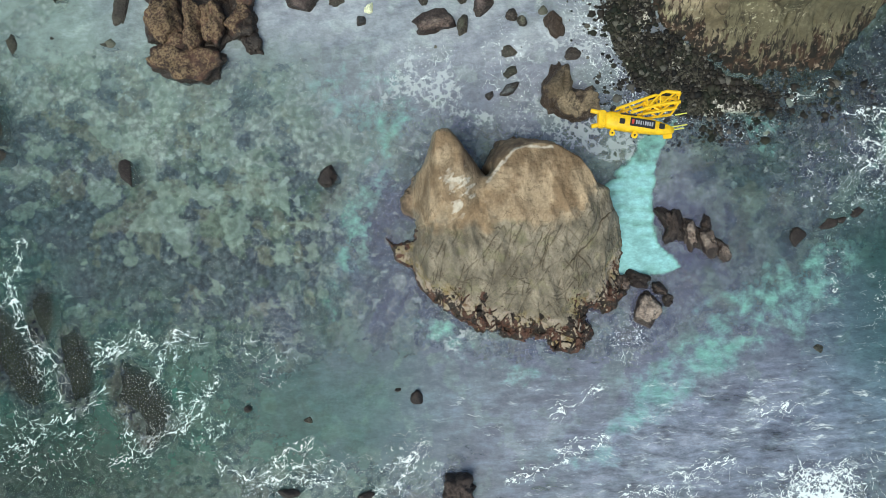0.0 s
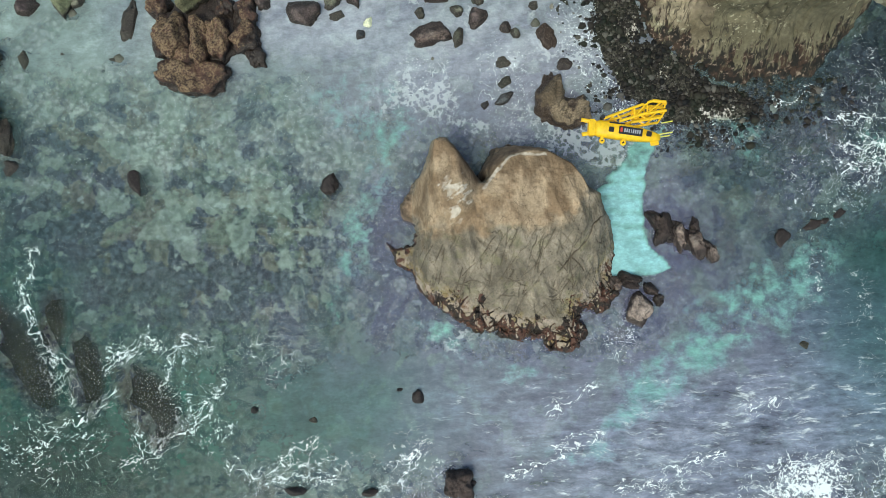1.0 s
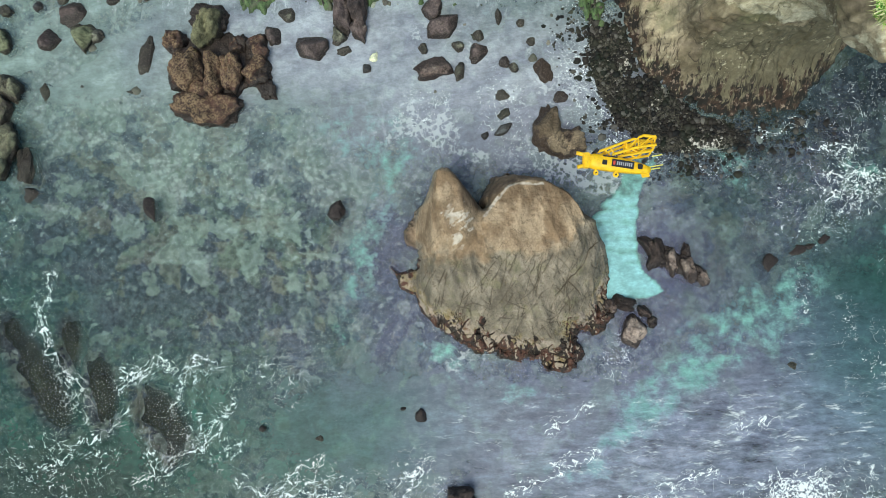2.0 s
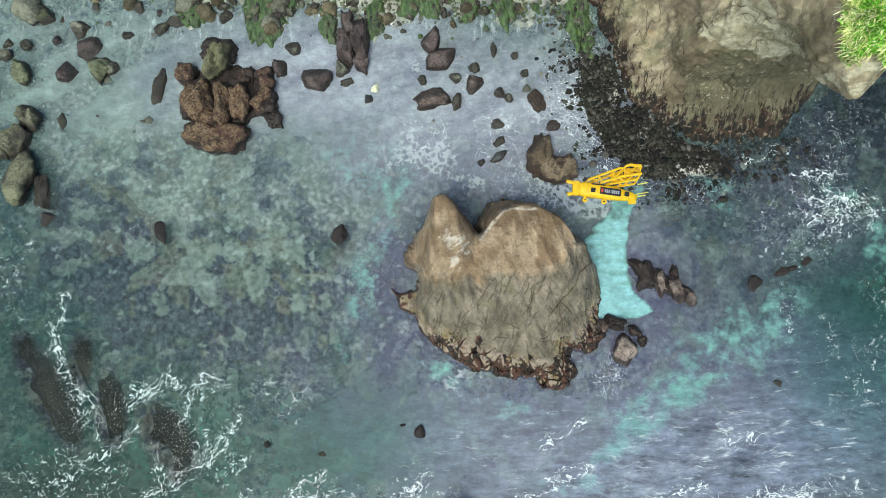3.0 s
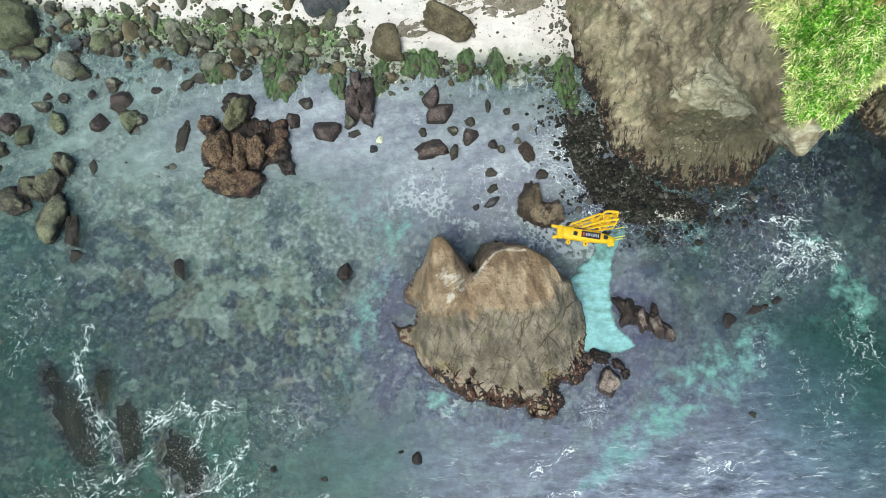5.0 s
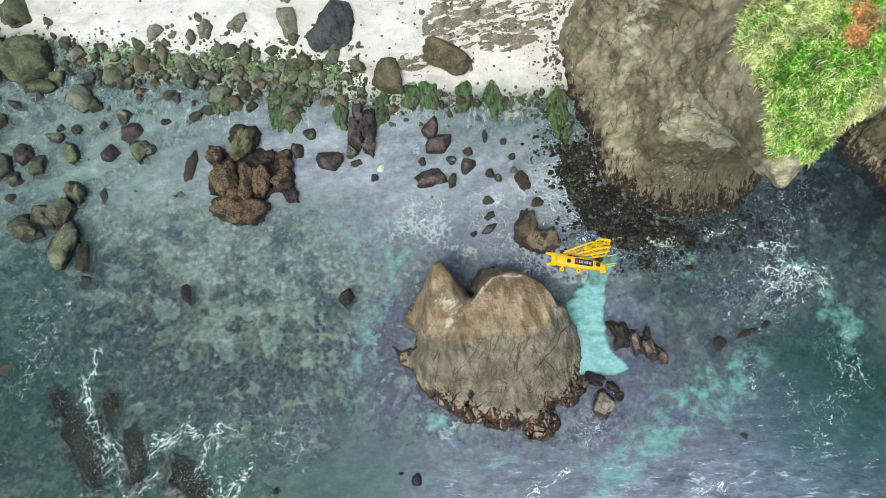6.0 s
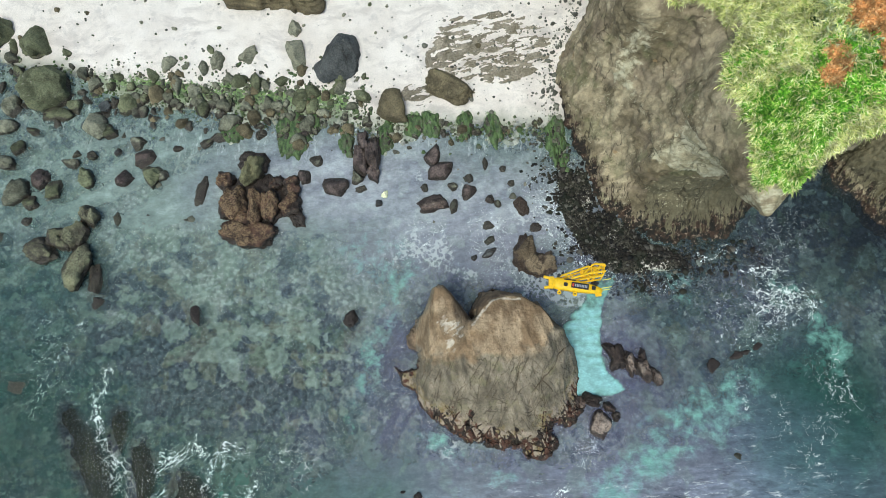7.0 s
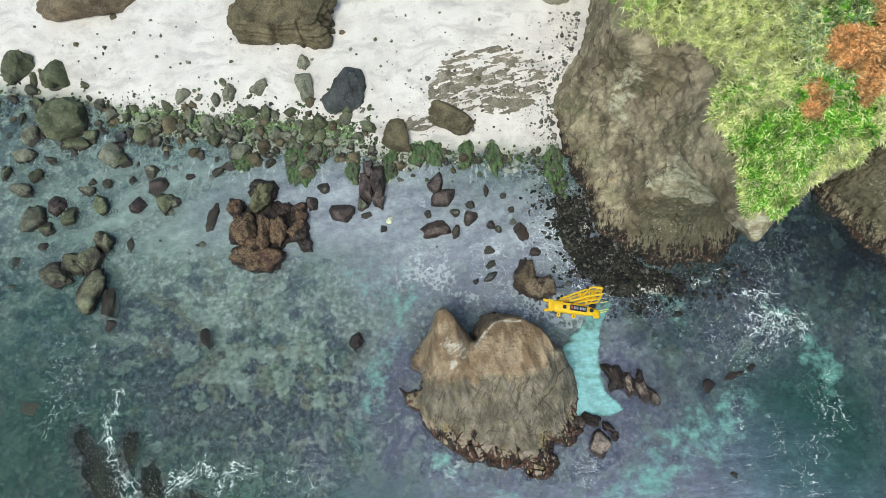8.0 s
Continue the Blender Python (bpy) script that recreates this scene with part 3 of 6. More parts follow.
def channel(me, name, values):
    me.attributes.new(name, "FLOAT", "POINT").data.foreach_set("value", np.asarray(values, np.float32).ravel())


def grid_faces(rows, cols):
    a = (np.arange(rows - 1)[:, None] * cols + np.arange(cols - 1)[None]).ravel()
    return np.stack([a, a + 1, a + cols + 1, a + cols], 1)


def part(name, bm, material, parent, label=""):
    """Links a bmesh as one mesh object under a thing or a part."""
    me = bpy.data.meshes.new(name)
    bm.to_mesh(me)
    bm.free()
    me.materials.append(material)
    ob = new(name, me)
    ob.parent = parent
    return tagged(ob, label)


def spread(lo, hi, step, far):
    """Even steps from lo to hi, then ever wider ones out to far on both sides."""
    core = np.arange(lo, hi + step / 2, step)
    wide = np.cumsum(step * 1.5 ** np.arange(1, 40))
    wide = wide[wide < far]
    return np.r_[(core[0] - wide)[::-1], core, core[-1] + wide]


# ---- ground: sea bed, beach and land in one sheet ----
GRAVEL = [(20.4, 15.2, 6.0, 3.5, -34, 1.0), (15.7, 20.6, 2.6, 6.4, 14, 0.8), (25.0, 13.6, 4.6, 2.0, -8, 0.9), (34.0, 13.8, 5.0, 1.8, 0, 0.45), (22.5, 9.5, 2.6, 1.8, 0, 0.45), (17.4, 22.0, 1.5, 4.0, 15, 0.8), (21.0, 17.4, 3.6, 1.4, -40, 0.8)]


LEDGES = [(-17.7, 29.3, 2.1, 3.3, -4, 1.0), (-15.6, 30.6, 0.9, 1.6, 5, 1.0), (-11.4, 28.2, 0.8, 2.2, 4, 1.0), (-3.1, 30.4, 1.2, 1.6, 0, 1.0), (-1.2, 30.4, 1.1, 1.8, 10, 1.0), (3.0, 30.0, 1.1, 2.0, 0, 1.0), (6.6, 29.8, 1.1, 2.3, 8, 1.0),
          (14.4, 28.6, 1.4, 3.0, 0, 1.0), (-25.7, 29.2, 1.3, 1.2, 0, 1.0), (-6.6, 28.6, 0.9, 2.4, -5, 1.0), (-19.4, 30.6, 1.0, 2.0, 10, 1.0), (15.2, 25.2, 0.7, 1.4, 0, 1.0)]


def shore_y(x):
    bay = np.interp(x, [-90, -56, -49, -45, -42, -38, -34, -30, -22, -14, 0, 16, 40], [50, 39.0, 37.8, 36.4, 35.2, 33.6, 32.4, 31.7, 31.4, 30.8, 30.3, 30.0, 31])
    return bay + 0.5 * vnoise(np.asarray(x) * 0.3, 3.3, seed=5)


def band_y(x):
    """The middle line of the stone band."""
    return 32.0 + 0.0012 * np.clip(x - 5, -70, 20) ** 2 + 0.8 * vnoise(np.asarray(x) * 0.16, 3.3, seed=5)


def ground_z(x, y):
    x, y = np.asarray(x, float), np.asarray(y, float)
    d = y - shore_y(x)
    up = np.where(d < 8, 0.17 * d, 1.36 + 0.075 * (np.minimum(d, 60) - 8))
    down = np.maximum(-0.08 * -d, -1.1) - 0.03 * np.maximum(-d - 14, 0)
    z = np.where(d > 0, up, np.maximum(down, -14))
    wild = fbm(x * 0.22, y * 0.22, octaves=4, seed=11)
    z = z + wild * np.where(d > 0, 0.06, 0.2) * smooth(-1, 6, np.abs(d) + 2)
    bank = lobes(x + 0.5 * vnoise(x * 1.4, y * 1.4, seed=13), y + 0.7 * vnoise(x * 1.2, y * 1.2, seed=14), LEDGES, 4.0)
    z = np.where((bank > 0.3) & (z < 0.3), np.maximum(z, -0.3 + 0.5 * bank + 0.08 * wild), z)
    shelf = lobes(x, y, GRAVEL, 3.0)
    z = np.where(shelf > 0.05, np.maximum(z, -1.5 + 1.72 * smooth(0.0, 0.85, shelf) + 0.1 * wild), z)
    return z


def build_ground():
    gx, gy = spread(-66, 64, 0.34, 2500), spread(-28, 60, 0.34, 2500)
    X, Y = np.meshgrid(gx, gy)
    Z = ground_z(X, Y)
    me = mesh_from("ground", np.stack([X, Y, Z], -1).reshape(-1, 3), grid_faces(*X.shape), GROUND)
    channel(me, "gravel", lobes(X, Y, GRAVEL, 3.0) + 0.35 * fbm(X * 0.5, Y * 0.5, seed=21) * (lobes(X, Y, GRAVEL, 3.0) > 0.03))
    along = Y - band_y(X) + 2.2
    channel(me, "algae", np.maximum(1.1 * lobes(X, Y, LEDGES, 4.0), smooth(-1.5, 1.0, along) * smooth(7.0, 3.5, along) * (0.1 + 0.62 * smooth(-6, -14, X) * smooth(-62, -45, X))))
    # bare sand where the water is palest, weed where it is darkest
    bare = lobes(X, Y, [(-34, 20, 18, 6, 0, 0.16), (-7, 13.5, 6, 4, 0, 0.35), (-22, 10, 7, 3, 10, 0.12), (17, 4, 3, 7, 0, 0.5), (-2, 15, 8, 4, 0, 0.25), (24, -8, 9, 3, 35, 0.25)])
    dark = lobes(X, Y, [(-30, 2, 13, 6, 5, 0.04), (-23, -3, 9, 5, 0, 0.16), (-14, -10, 9, 5, 0, 0.22), (-4, 3.5, 1.6, 5, -20, 0.3), (44, 16, 9, 6, 30, 0.4), (-37, -9, 9, 9, 0, 0.35)])
    channel(me, "weed", 0.5 - bare + dark)
    return tagged(new("ground", me), "pale sand beach running down to a weedy sea bed", "ground", kind="structure")


FOAM = [(-38.2, -4.5, 1.0, 3.0, 12, 0.45), (-35.6, -10.5, 1.1, 3.6, 22, 0.55), (-29.0, -9.1, 2.4, 1.0, 35, 0.85), (-24.4, -9.0, 3.0, 1.5, 10, 0.42),
        (-16.0, -10.0, 5.2, 2.8, -8, 0.28), (-22.4, -14.2, 1.7, 3.2, -10, 0.6), (-25.2, -17.4, 5.5, 2.2, 15, 0.5), (-35.0, -17.5, 8.0, 3.4, 0, 0.34),
        (-14.5, -20.0, 4.5, 1.8, 10, 0.7), (-3.0, -19.4, 3.2, 2.0, 30, 0.65), (33.5, -20.8, 4.8, 2.0, 8, 1.32)]
FOAM_MORE = [(22.5, -20.6, 5.0, 1.2, 12, 0.75), (35.2, 6.6, 3.0, 3.2, 30, 0.58), (38.6, 9.5, 2.0, 3.0, 0, 0.6), (15.6, -8.4, 2.2, 2.2, 0, 0.38), (-0.6, 15.8, 4.6, 3.4, 0, 0.3), (4.6, 16.4, 3.0, 2.6, 0, 0.5), (40.0, 8.8, 3.4, 2.4, 20, 0.66), (36.5, 7.5, 1.2, 1.0, 0, 0.8), (15.6, 17.0, 2.4, 6.0, 14, 0.45), (20.0, 12.0, 4.0, 1.6, -30, 0.4)]
FOAM_MORE_REST = [(28.0, 10.5, 4.0, 2.0, 0, 0.22), (40.0, -7.0, 3.0, 5.0, 10, 0.35), (-44.0, 2.0, 4.0, 7.0, 0, 0.3), (40.5, 17.0, 4.5, 4.0, 20, 0.3), (16.1, -7.5, 1.6, 2.2, 0, 0.5), (33.8, -5.0, 1.6, 6.0, 0, 0.3), (14.5, 12.0, 2.6, 2.2, 0, 0.25), (44.0, -1.0, 2.2, 5.0, 20, 0.45), (-12.0, 30.0, 30.0, 2.0, -4, 0.2)]
CRESTS = [[(-37.6, -0.5), (-38.2, -3.6), (-37.8, -5.8), (-35.8, -8.4), (-33.6, -10.7), (-33.4, -12.4)], [(-29.8, -10.0), (-28.0, -8.6), (-27.0, -7.6), (-25.9, -8.3)],
          [(-25.1, -11.8), (-24.3, -9.0), (-23.4, -7.7), (-21.7, -8.0)], [(-20.4, -12.3), (-21.4, -13.5), (-21.6, -14.5), (-23.0, -15.9), (-25.4, -17.6), (-27.8, -18.8)],
          [(-18.4, -19.4), (-16.6, -20.7), (-15.2, -19.6), (-13.2, -17.7), (-12.3, -17.3)], [(-15.6, -20.7), (-12.8, -20.1), (-10.7, -20.4)], [(-36.3, -17.2), (-34.9, -15.9), (-32.1, -14.5), (-30.4, -13.1)]]
CRESTS_MORE = [[(-5.1, -21.1), (-3.4, -19.4), (-2.0, -17.7)], [(-27.7, -14.9), (-27.3, -16.9)], [(29.9, -21.3), (31.0, -19.6), (34.4, -18.6), (35.7, -21.0)], [(20.3, -19.5), (24.1, -18.5)],
               [(10.4, -14.0), (12.8, -12.7)], [(10.6, -17.5), (13.4, -16.8)], [(6.8, -19.8), (10.3, -18.5)], [(16.4, -21.2), (19.2, -20.7)], [(27.7, -14.1), (30.1, -13.8)],
               [(36.4, 11.9), (37.8, 11.6), (39.5, 11.8)], [(37.2, 7.4), (38.8, 8.6), (39.5, 9.2), (42.6, 8.9), (42.9, 7.4)], [(39.5, 9.2), (39.2, 7.4), (38.3, 6.5)], [(33.9, 14.4), (31.4, 13.6)]]
TURQUOISE = [(28.8, -4.6, 7.2, 2.8, 28, 0.45), (23.6, -8.2, 5.6, 2.7, 42, 0.5), (44.5, 4.0, 2.0, 4.5, 20, 0.42), (20.0, -12.0, 4.0, 2.3, 38, 0.62), (-7.4, 2.4, 1.5, 6.2, -16, 0.38)]
TURQUOISE_REST = [(-5.0, 9.4, 2.0, 4.6, -12, 0.3), (1.0, -7.8, 4.6, 0.9, -22, 0.34), (5.5, -10.5, 4.0, 1.0, -15, 0.3), (-9.0, -4.8, 2.0, 2.4, 0, 0.28), (-7.0, 13.6, 4.4, 3.2, 0, 0.34), (13.0, -18.2, 3.2, 1.2, 15, 0.42), (16.3, -14.8, 2.2, 1.2, 30, 0.45), (28.6, 10.0, 3.6, 2.0, -20, 0.3), (40.0, 8.6, 2.8, 2.0, 20, 0.25)]


def crest_lines(X, Y):
    """The distance to the nearest line of breaking foam, with the side it lies on, and how near it is."""
    best, side = np.full(X.shape, 99.0), np.full(X.shape, 99.0)
    for row in CRESTS + CRESTS_MORE:
        for (x0, y0), (x1, y1) in zip(row, row[1:]):
            ux, uy = x1 - x0, y1 - y0
            t = np.clip(((X - x0) * ux + (Y - y0) * uy) / (ux * ux + uy * uy), 0, 1)
            d = np.hypot(X - x0 - t * ux, Y - y0 - t * uy)
            across = ((Y - y0) * ux - (X - x0) * uy) / math.hypot(ux, uy)
            side = np.where(d < best, across, side)
            best = np.minimum(best, d)
    return side, np.exp(-((best / 1.1) ** 2))


def build_water():
    gx, gy = spread(-66, 64, 0.3, 2500), spread(-28, 42, 0.3, 2500)
    X, Y = np.meshgrid(gx, gy)
    near = smooth(120, 60, np.abs(X)) * smooth(120, 60, np.abs(Y))
    c, s = math.cos(radians(24)), math.sin(radians(24))
    swell = fbm((X * c + Y * s) * 0.12, (Y * c - X * s) * 0.5, octaves=4, seed=31)
    Z = 0.07 * swell * near * smooth(33, 20, Y)
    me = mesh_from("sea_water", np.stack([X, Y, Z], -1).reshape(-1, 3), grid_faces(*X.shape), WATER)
    torn = 1 + 0.8 * fbm(X * 0.35, Y * 0.35, octaves=4, seed=41)
    channel(me, "foam", 0.8 * np.maximum(lobes(X, Y, FOAM), lobes(X, Y, FOAM_MORE + FOAM_MORE_REST)) * torn)
    ripples = 0.26 * np.sin(Y * 4.6 + 1.8 * fbm(X * 0.5, Y * 0.3, seed=45)) * smooth(0, 1.5, Y) * smooth(8.5, 6.5, Y)
    # a bright sand basin beside the island, with a sharp edge to the rock shelf in the east
    bank = np.interp(Y, [-3.0, -1.7, -1.0, 0.4, 1.6, 4.4, 8.0, 10.4, 12.6], [17.0, 20.9, 20.5, 18.9, 18.5, 18.5, 19.0, 20.3, 21.0]) + 0.15 * fbm(X * 0.8, Y * 0.8, seed=44)
    basin = smooth(0.35, -0.35, X - bank) * smooth(12.5, 9.5, Y) * smooth(-2.9, -2.0, Y + 0.2 * vnoise(X * 1.3, Y * 1.3, seed=48)) * smooth(-0.6, 0.6, X - np.interp(Y, [3, 4.5, 6, 8, 10.4], [10, 13.5, 15.0, 16.4, 17.8]) + 0.4 * vnoise(X * 0.9, Y * 0.9, seed=47))
    basin = basin * (1.0 - 0.35 * smooth(6.0, 9.5, Y) - 0.2 * smooth(-0.4, 0.6, fbm(X * 0.5, Y * 0.5, seed=40)) - 0.12 * fbm(X * 1.6, Y * 1.6, octaves=3, seed=39)) + ripples * basin
    shelf_side = smooth(-0.3, 0.4, X - bank) * smooth(-3.2, -2.0, Y) * smooth(12, 8, Y) * smooth(26, 22, X)
    clouds = lobes(X, Y, TURQUOISE + TURQUOISE_REST, 3.0) * (1 + 0.3 * fbm(X * 0.3, Y * 0.3, seed=43)) + 0.1 * smooth(0.1, 0.6, fbm(X * 0.25, Y * 0.25, seed=46)) * smooth(-20, 10, X)
    channel(me, "turquoise", np.maximum(clouds * (1 - shelf_side), 1.25 * basin))
    # foam lace: white film with round holes in it, in the quiet water north of the island
    torn_lace = 0.6 + 0.9 * fbm(X * 0.28, Y * 0.28, octaves=4, seed=42)
    channel(me, "lace", torn_lace * lobes(X, Y, [(1.0, 16.0, 5.4, 6.4, -10, 0.58), (-1.0, 22.0, 6.0, 3.0, 0, 0.4), (7.5, 11.5, 4.0, 2.0, -10, 0.55), (13.5, 10.6, 4.0, 2.6, -10, 1.0), (17.5, 11.5, 3.0, 3.0, 0, 0.7), (28.0, 8.5, 7.0, 4.0, -10, 0.4), (35.5, 8.0, 6.0, 4.5, 0, 0.35), (-7.0, 8.0, 1.6, 7.0, -14, 0.5), (3.0, -8.6, 6.0, 1.4, -20, 0.5), (12.0, 20.0, 3.5, 6.0, 10, 0.6)], 3.0))
    seen = lobes(X, Y, [(x, y, a, b, deg, 1.0) for x, y, a, b, deg, h, tone in KELP], 4.0)
    channel(me, "deep", (1 - seen) * lobes(X, Y, [(50, 17, 9, 7, 20, 0.9), (43, 18, 6, 5.5, 0, 0.85), (38, 15, 5, 4, 10, 0.65), (31, 11.5, 5, 2.5, 0, 0.45), (-34, -12, 11, 9, 0, 0.5), (-47, -10, 12, 14, 0, 0.6), (22, 15, 7, 2.6, -25, 0.35), (31, 12.0, 6, 3.0, 0, 0.4), (-18, -14, 12, 6, 0, 0.3), (44, -4, 9, 11, 0, 0.6), (30, 1, 8, 6, 0, 0.25), (-36, -20, 14, 7, 0, 0.95), (-50, -4, 8, 10, 0, 0.5)]))
    channel(me, "clear", seen)
    channel(me, "murk", (1 - seen) * lobes(X, Y, [(-45, -6, 13, 9, 0, 0.75), (-31, -15, 16, 9, 0, 0.95), (-12, -15, 12, 6, 10, 0.7), (-48, 0, 9, 16, 0, 0.6), (42, -6, 9, 11, 0, 0.8)], 3.0))
    side, crest = crest_lines(X, Y)
    channel(me, "side", side)
    channel(me, "crest", crest)
    channel(me, "speckle", lobes(X, Y, [(14.6, 18.5, 3.4, 7.5, 14, 1.0), (8.0, 13.0, 5.0, 4.0, 0, 0.42), (-1.0, 16.0, 4.0, 3.0, 0, 0.42), (36.5, 6.5, 4.0, 4.0, 0, 0.4), (18.5, 12.8, 3.2, 2.4, -30, 0.8), (39.5, 16.5, 5.0, 5.0, 0, 0.4), (16.1, -7.5, 1.5, 2.2, 0, 0.9), (33.0, 5.0, 6.0, 5.0, 0, 0.35), (27.0, 11.0, 4.0, 2.0, 0, 0.5), (-15.0, -9.0, 6.0, 3.0, -10, 0.3)], 3.0) * (1 + 0.5 * fbm(X * 0.4, Y * 0.4, seed=49)))
    channel(me, "wash", 0.8 * lobes(X, Y, [(-20, 28.0, 20, 2.4, 0, 1.0), (6, 28.0, 10, 2.2, 0, 0.9), (-46, 32, 10, 3, -25, 0.9), (-4, 15, 7, 4, 0, 0.4)], 3.0))
    channel(me, "blue", lobes(X, Y, [(22, -14, 26, 14, 10, 1.0), (6, 16, 18, 10, 0, 0.9), (0, -12, 18, 9, 0, 0.75), (-10, 23, 18, 7, 0, 0.85), (19, 0, 8, 11, 0, 0.9), (-5, -1, 5, 12, 0, 0.75), (33, 6, 15, 9, 0, 0.5)], 3.0))
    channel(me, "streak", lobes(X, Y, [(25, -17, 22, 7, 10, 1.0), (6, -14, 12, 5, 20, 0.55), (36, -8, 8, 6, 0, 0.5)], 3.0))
    channel(me, "milk", lobes(X, Y, [(-3, 23, 30, 9, -3, 0.82), (22, -18, 22, 7, 8, 0.6), (8, 16, 6, 6, 0, 0.5), (6, -13, 10, 4, 0, 0.4), (-35, 24, 34, 9.5, -6, 0.9), (-18, 10, 20, 5, 0, 0.25)], 3.0) * (1 + 0.3 * swell))
    return tagged(new("water", me), "grey-blue shallow sea water with turquoise patches and foam", "water", kind="structure")


# ---- the big island rock ----
ISLAND_PLAN = [(-1.2, 8.3), (-0.8, 9.3), (0.0, 9.7), (0.8, 9.4), (1.5, 8.7), (2.2, 7.8), (3.2, 6.9), (3.75, 6.1), (3.6, 7.0), (4.2, 8.4), (4.8, 9.3), (6.4, 9.6), (7.6, 9.2), (9.3, 8.8), (10.0, 8.0), (11.2, 8.3), (12.1, 7.1), (12.9, 6.0), (14.2, 4.5), (15.4, 2.7), (15.7, 0.1), (15.6, -1.8), (16.0, -3.9),
               (15.2, -5.2), (14.1, -5.7), (13.0, -5.7), (13.1, -7.7), (11.5, -8.9), (9.8, -8.9), (9.0, -8.2), (7.3, -8.0), (5.4, -7.7), (3.1, -7.2), (1.7, -6.4), (0.0, -5.4), (-1.1, -4.4), (-2.2, -3.3), (-2.7, -1.8), (-4.0, -1.1), (-4.9, 0.9), (-4.1, 0.2), (-2.6, 0.6), (-2.3, 2.5), (-3.4, 3.0), (-3.7, 4.2), (-2.9, 5.3), (-1.7, 7.2)]


def plan_distance(x, y, rows):
    """How far a place lies inside a closed plan line; negative outside."""
    rows = np.asarray(rows, float)
    best, inner = np.full(np.shape(x), 99.0), np.zeros(np.shape(x), bool)
    for (x0, y0), (x1, y1) in zip(rows, np.roll(rows, -1, 0)):
        ux, uy = x1 - x0, y1 - y0
        t = np.clip(((x - x0) * ux + (y - y0) * uy) / (ux * ux + uy * uy), 0, 1)
        best = np.minimum(best, np.hypot(x - x0 - t * ux, y - y0 - t * uy))
        if y0 != y1:
            inner ^= ((y0 > y) != (y1 > y)) & (x < x0 + (y - y0) * ux / uy)
    return np.where(inner, best, -best)


def island_height(x, y, d):
    """Whaleback rock: a back that falls to the south, a horn and a dome on either side of a notch in the north."""
    back = np.clip(5.3 + 0.36 * y - 0.1 * np.maximum(x - 10, 0), 0.9, 6.2) - 1.2 * np.maximum(y - 4.4, 0)
    crest = 1.25 - 0.22 * np.maximum(y - 3.6, 0)
    horn = 8.1 - 0.1 * np.abs(9.0 - y) - 0.4 * np.abs(x - crest) ** 2.2 - 4 * smooth(3.5, 0.5, y)
    r = np.hypot(x - 7.8, y - 3.6)
    dome = 7.0 - 0.03 * r * r - 1.8 * np.maximum(r - 4.35, 0) - 1.2 * smooth(2.0, -1.0, y)
    k = 2.6
    top = np.log(sum(np.exp(k * np.clip(q, -4, 9)) for q in (back, horn, dome))) / k
    top = np.minimum(top, 7.4 - 4.0 * smooth(4.3, 4.8, r + 0.2 * vnoise(x, y, seed=58)) * smooth(4.0, 5.6, y) * smooth(8.4, 9.6, x))
    top = np.minimum(top, np.where(y > 1.8, 1.9, 0.9) + 2.6 * np.maximum(x + 2.5, 0))
    wide = 0.22 + 1.5 * smooth(4, -4, y) + 0.8 * smooth(11, 15, x) * smooth(6, 3, y)
    return np.where(d > 0, 0.2 + (top - 0.2) * (1 - np.exp(-np.maximum(d, 0) / wide)), 0.2 + 5 * d)


def pieces(x, y, seed):
    """Broken blocks: a chance value for each block, and the width of the gap to the next."""
    ix, iy = np.floor(x).astype(np.int64), np.floor(y).astype(np.int64)
    best, second, value = np.full(x.shape, 9.0), np.full(x.shape, 9.0), np.zeros(x.shape)
    for dx in (-1, 0, 1):
        for dy in (-1, 0, 1):
            cx, cy = ix + dx, iy + dy
            d = np.hypot(cx + 0.5 + 0.45 * cell(cx, cy, cx * 0, seed) - x, cy + 0.5 + 0.45 * cell(cx, cy, cx * 0, seed + 1) - y)
            near = d < best
            second = np.where(near, best, np.minimum(second, d))
            value = np.where(near, cell(cx, cy, cx * 0, seed + 2), value)
            best = np.where(near, d, best)
    return value, second - best


def fracture(out, gx, gy, x, y, deg, length, width, rng, taper=True, strength=1.0, soft=1.5, wander=0.26):
    """Draws one wandering crack into the grid: 1 on its line."""
    n = max(4, int(length / 0.35))
    heading = radians(deg)
    for i in range(n):
        heading += rng.normal(0, wander) + 0.2 * (radians(deg) - heading)
        x1, y1 = x + math.cos(heading) * length / n, y + math.sin(heading) * length / n
        w = width * ((1 - i / n) ** 0.7 if taper else math.sin(math.pi * (i + 0.7) / (n + 0.4)) ** 0.5) + 0.02
        i0, i1 = np.searchsorted(gx, (min(x, x1) - 3 * w, max(x, x1) + 3 * w))
        j0, j1 = np.searchsorted(gy, (min(y, y1) - 3 * w, max(y, y1) + 3 * w))
        if i1 > i0 and j1 > j0:
            X, Y = gx[None, i0:i1], gy[j0:j1, None]
            ux, uy = x1 - x, y1 - y
            t = np.clip(((X - x) * ux + (Y - y) * uy) / (ux * ux + uy * uy), 0, 1)
            out[j0:j1, i0:i1] = np.maximum(out[j0:j1, i0:i1], strength * smooth(soft * w, 0.5 * w, np.hypot(X - x - t * ux, Y - y - t * uy)))
        x, y = x1, y1


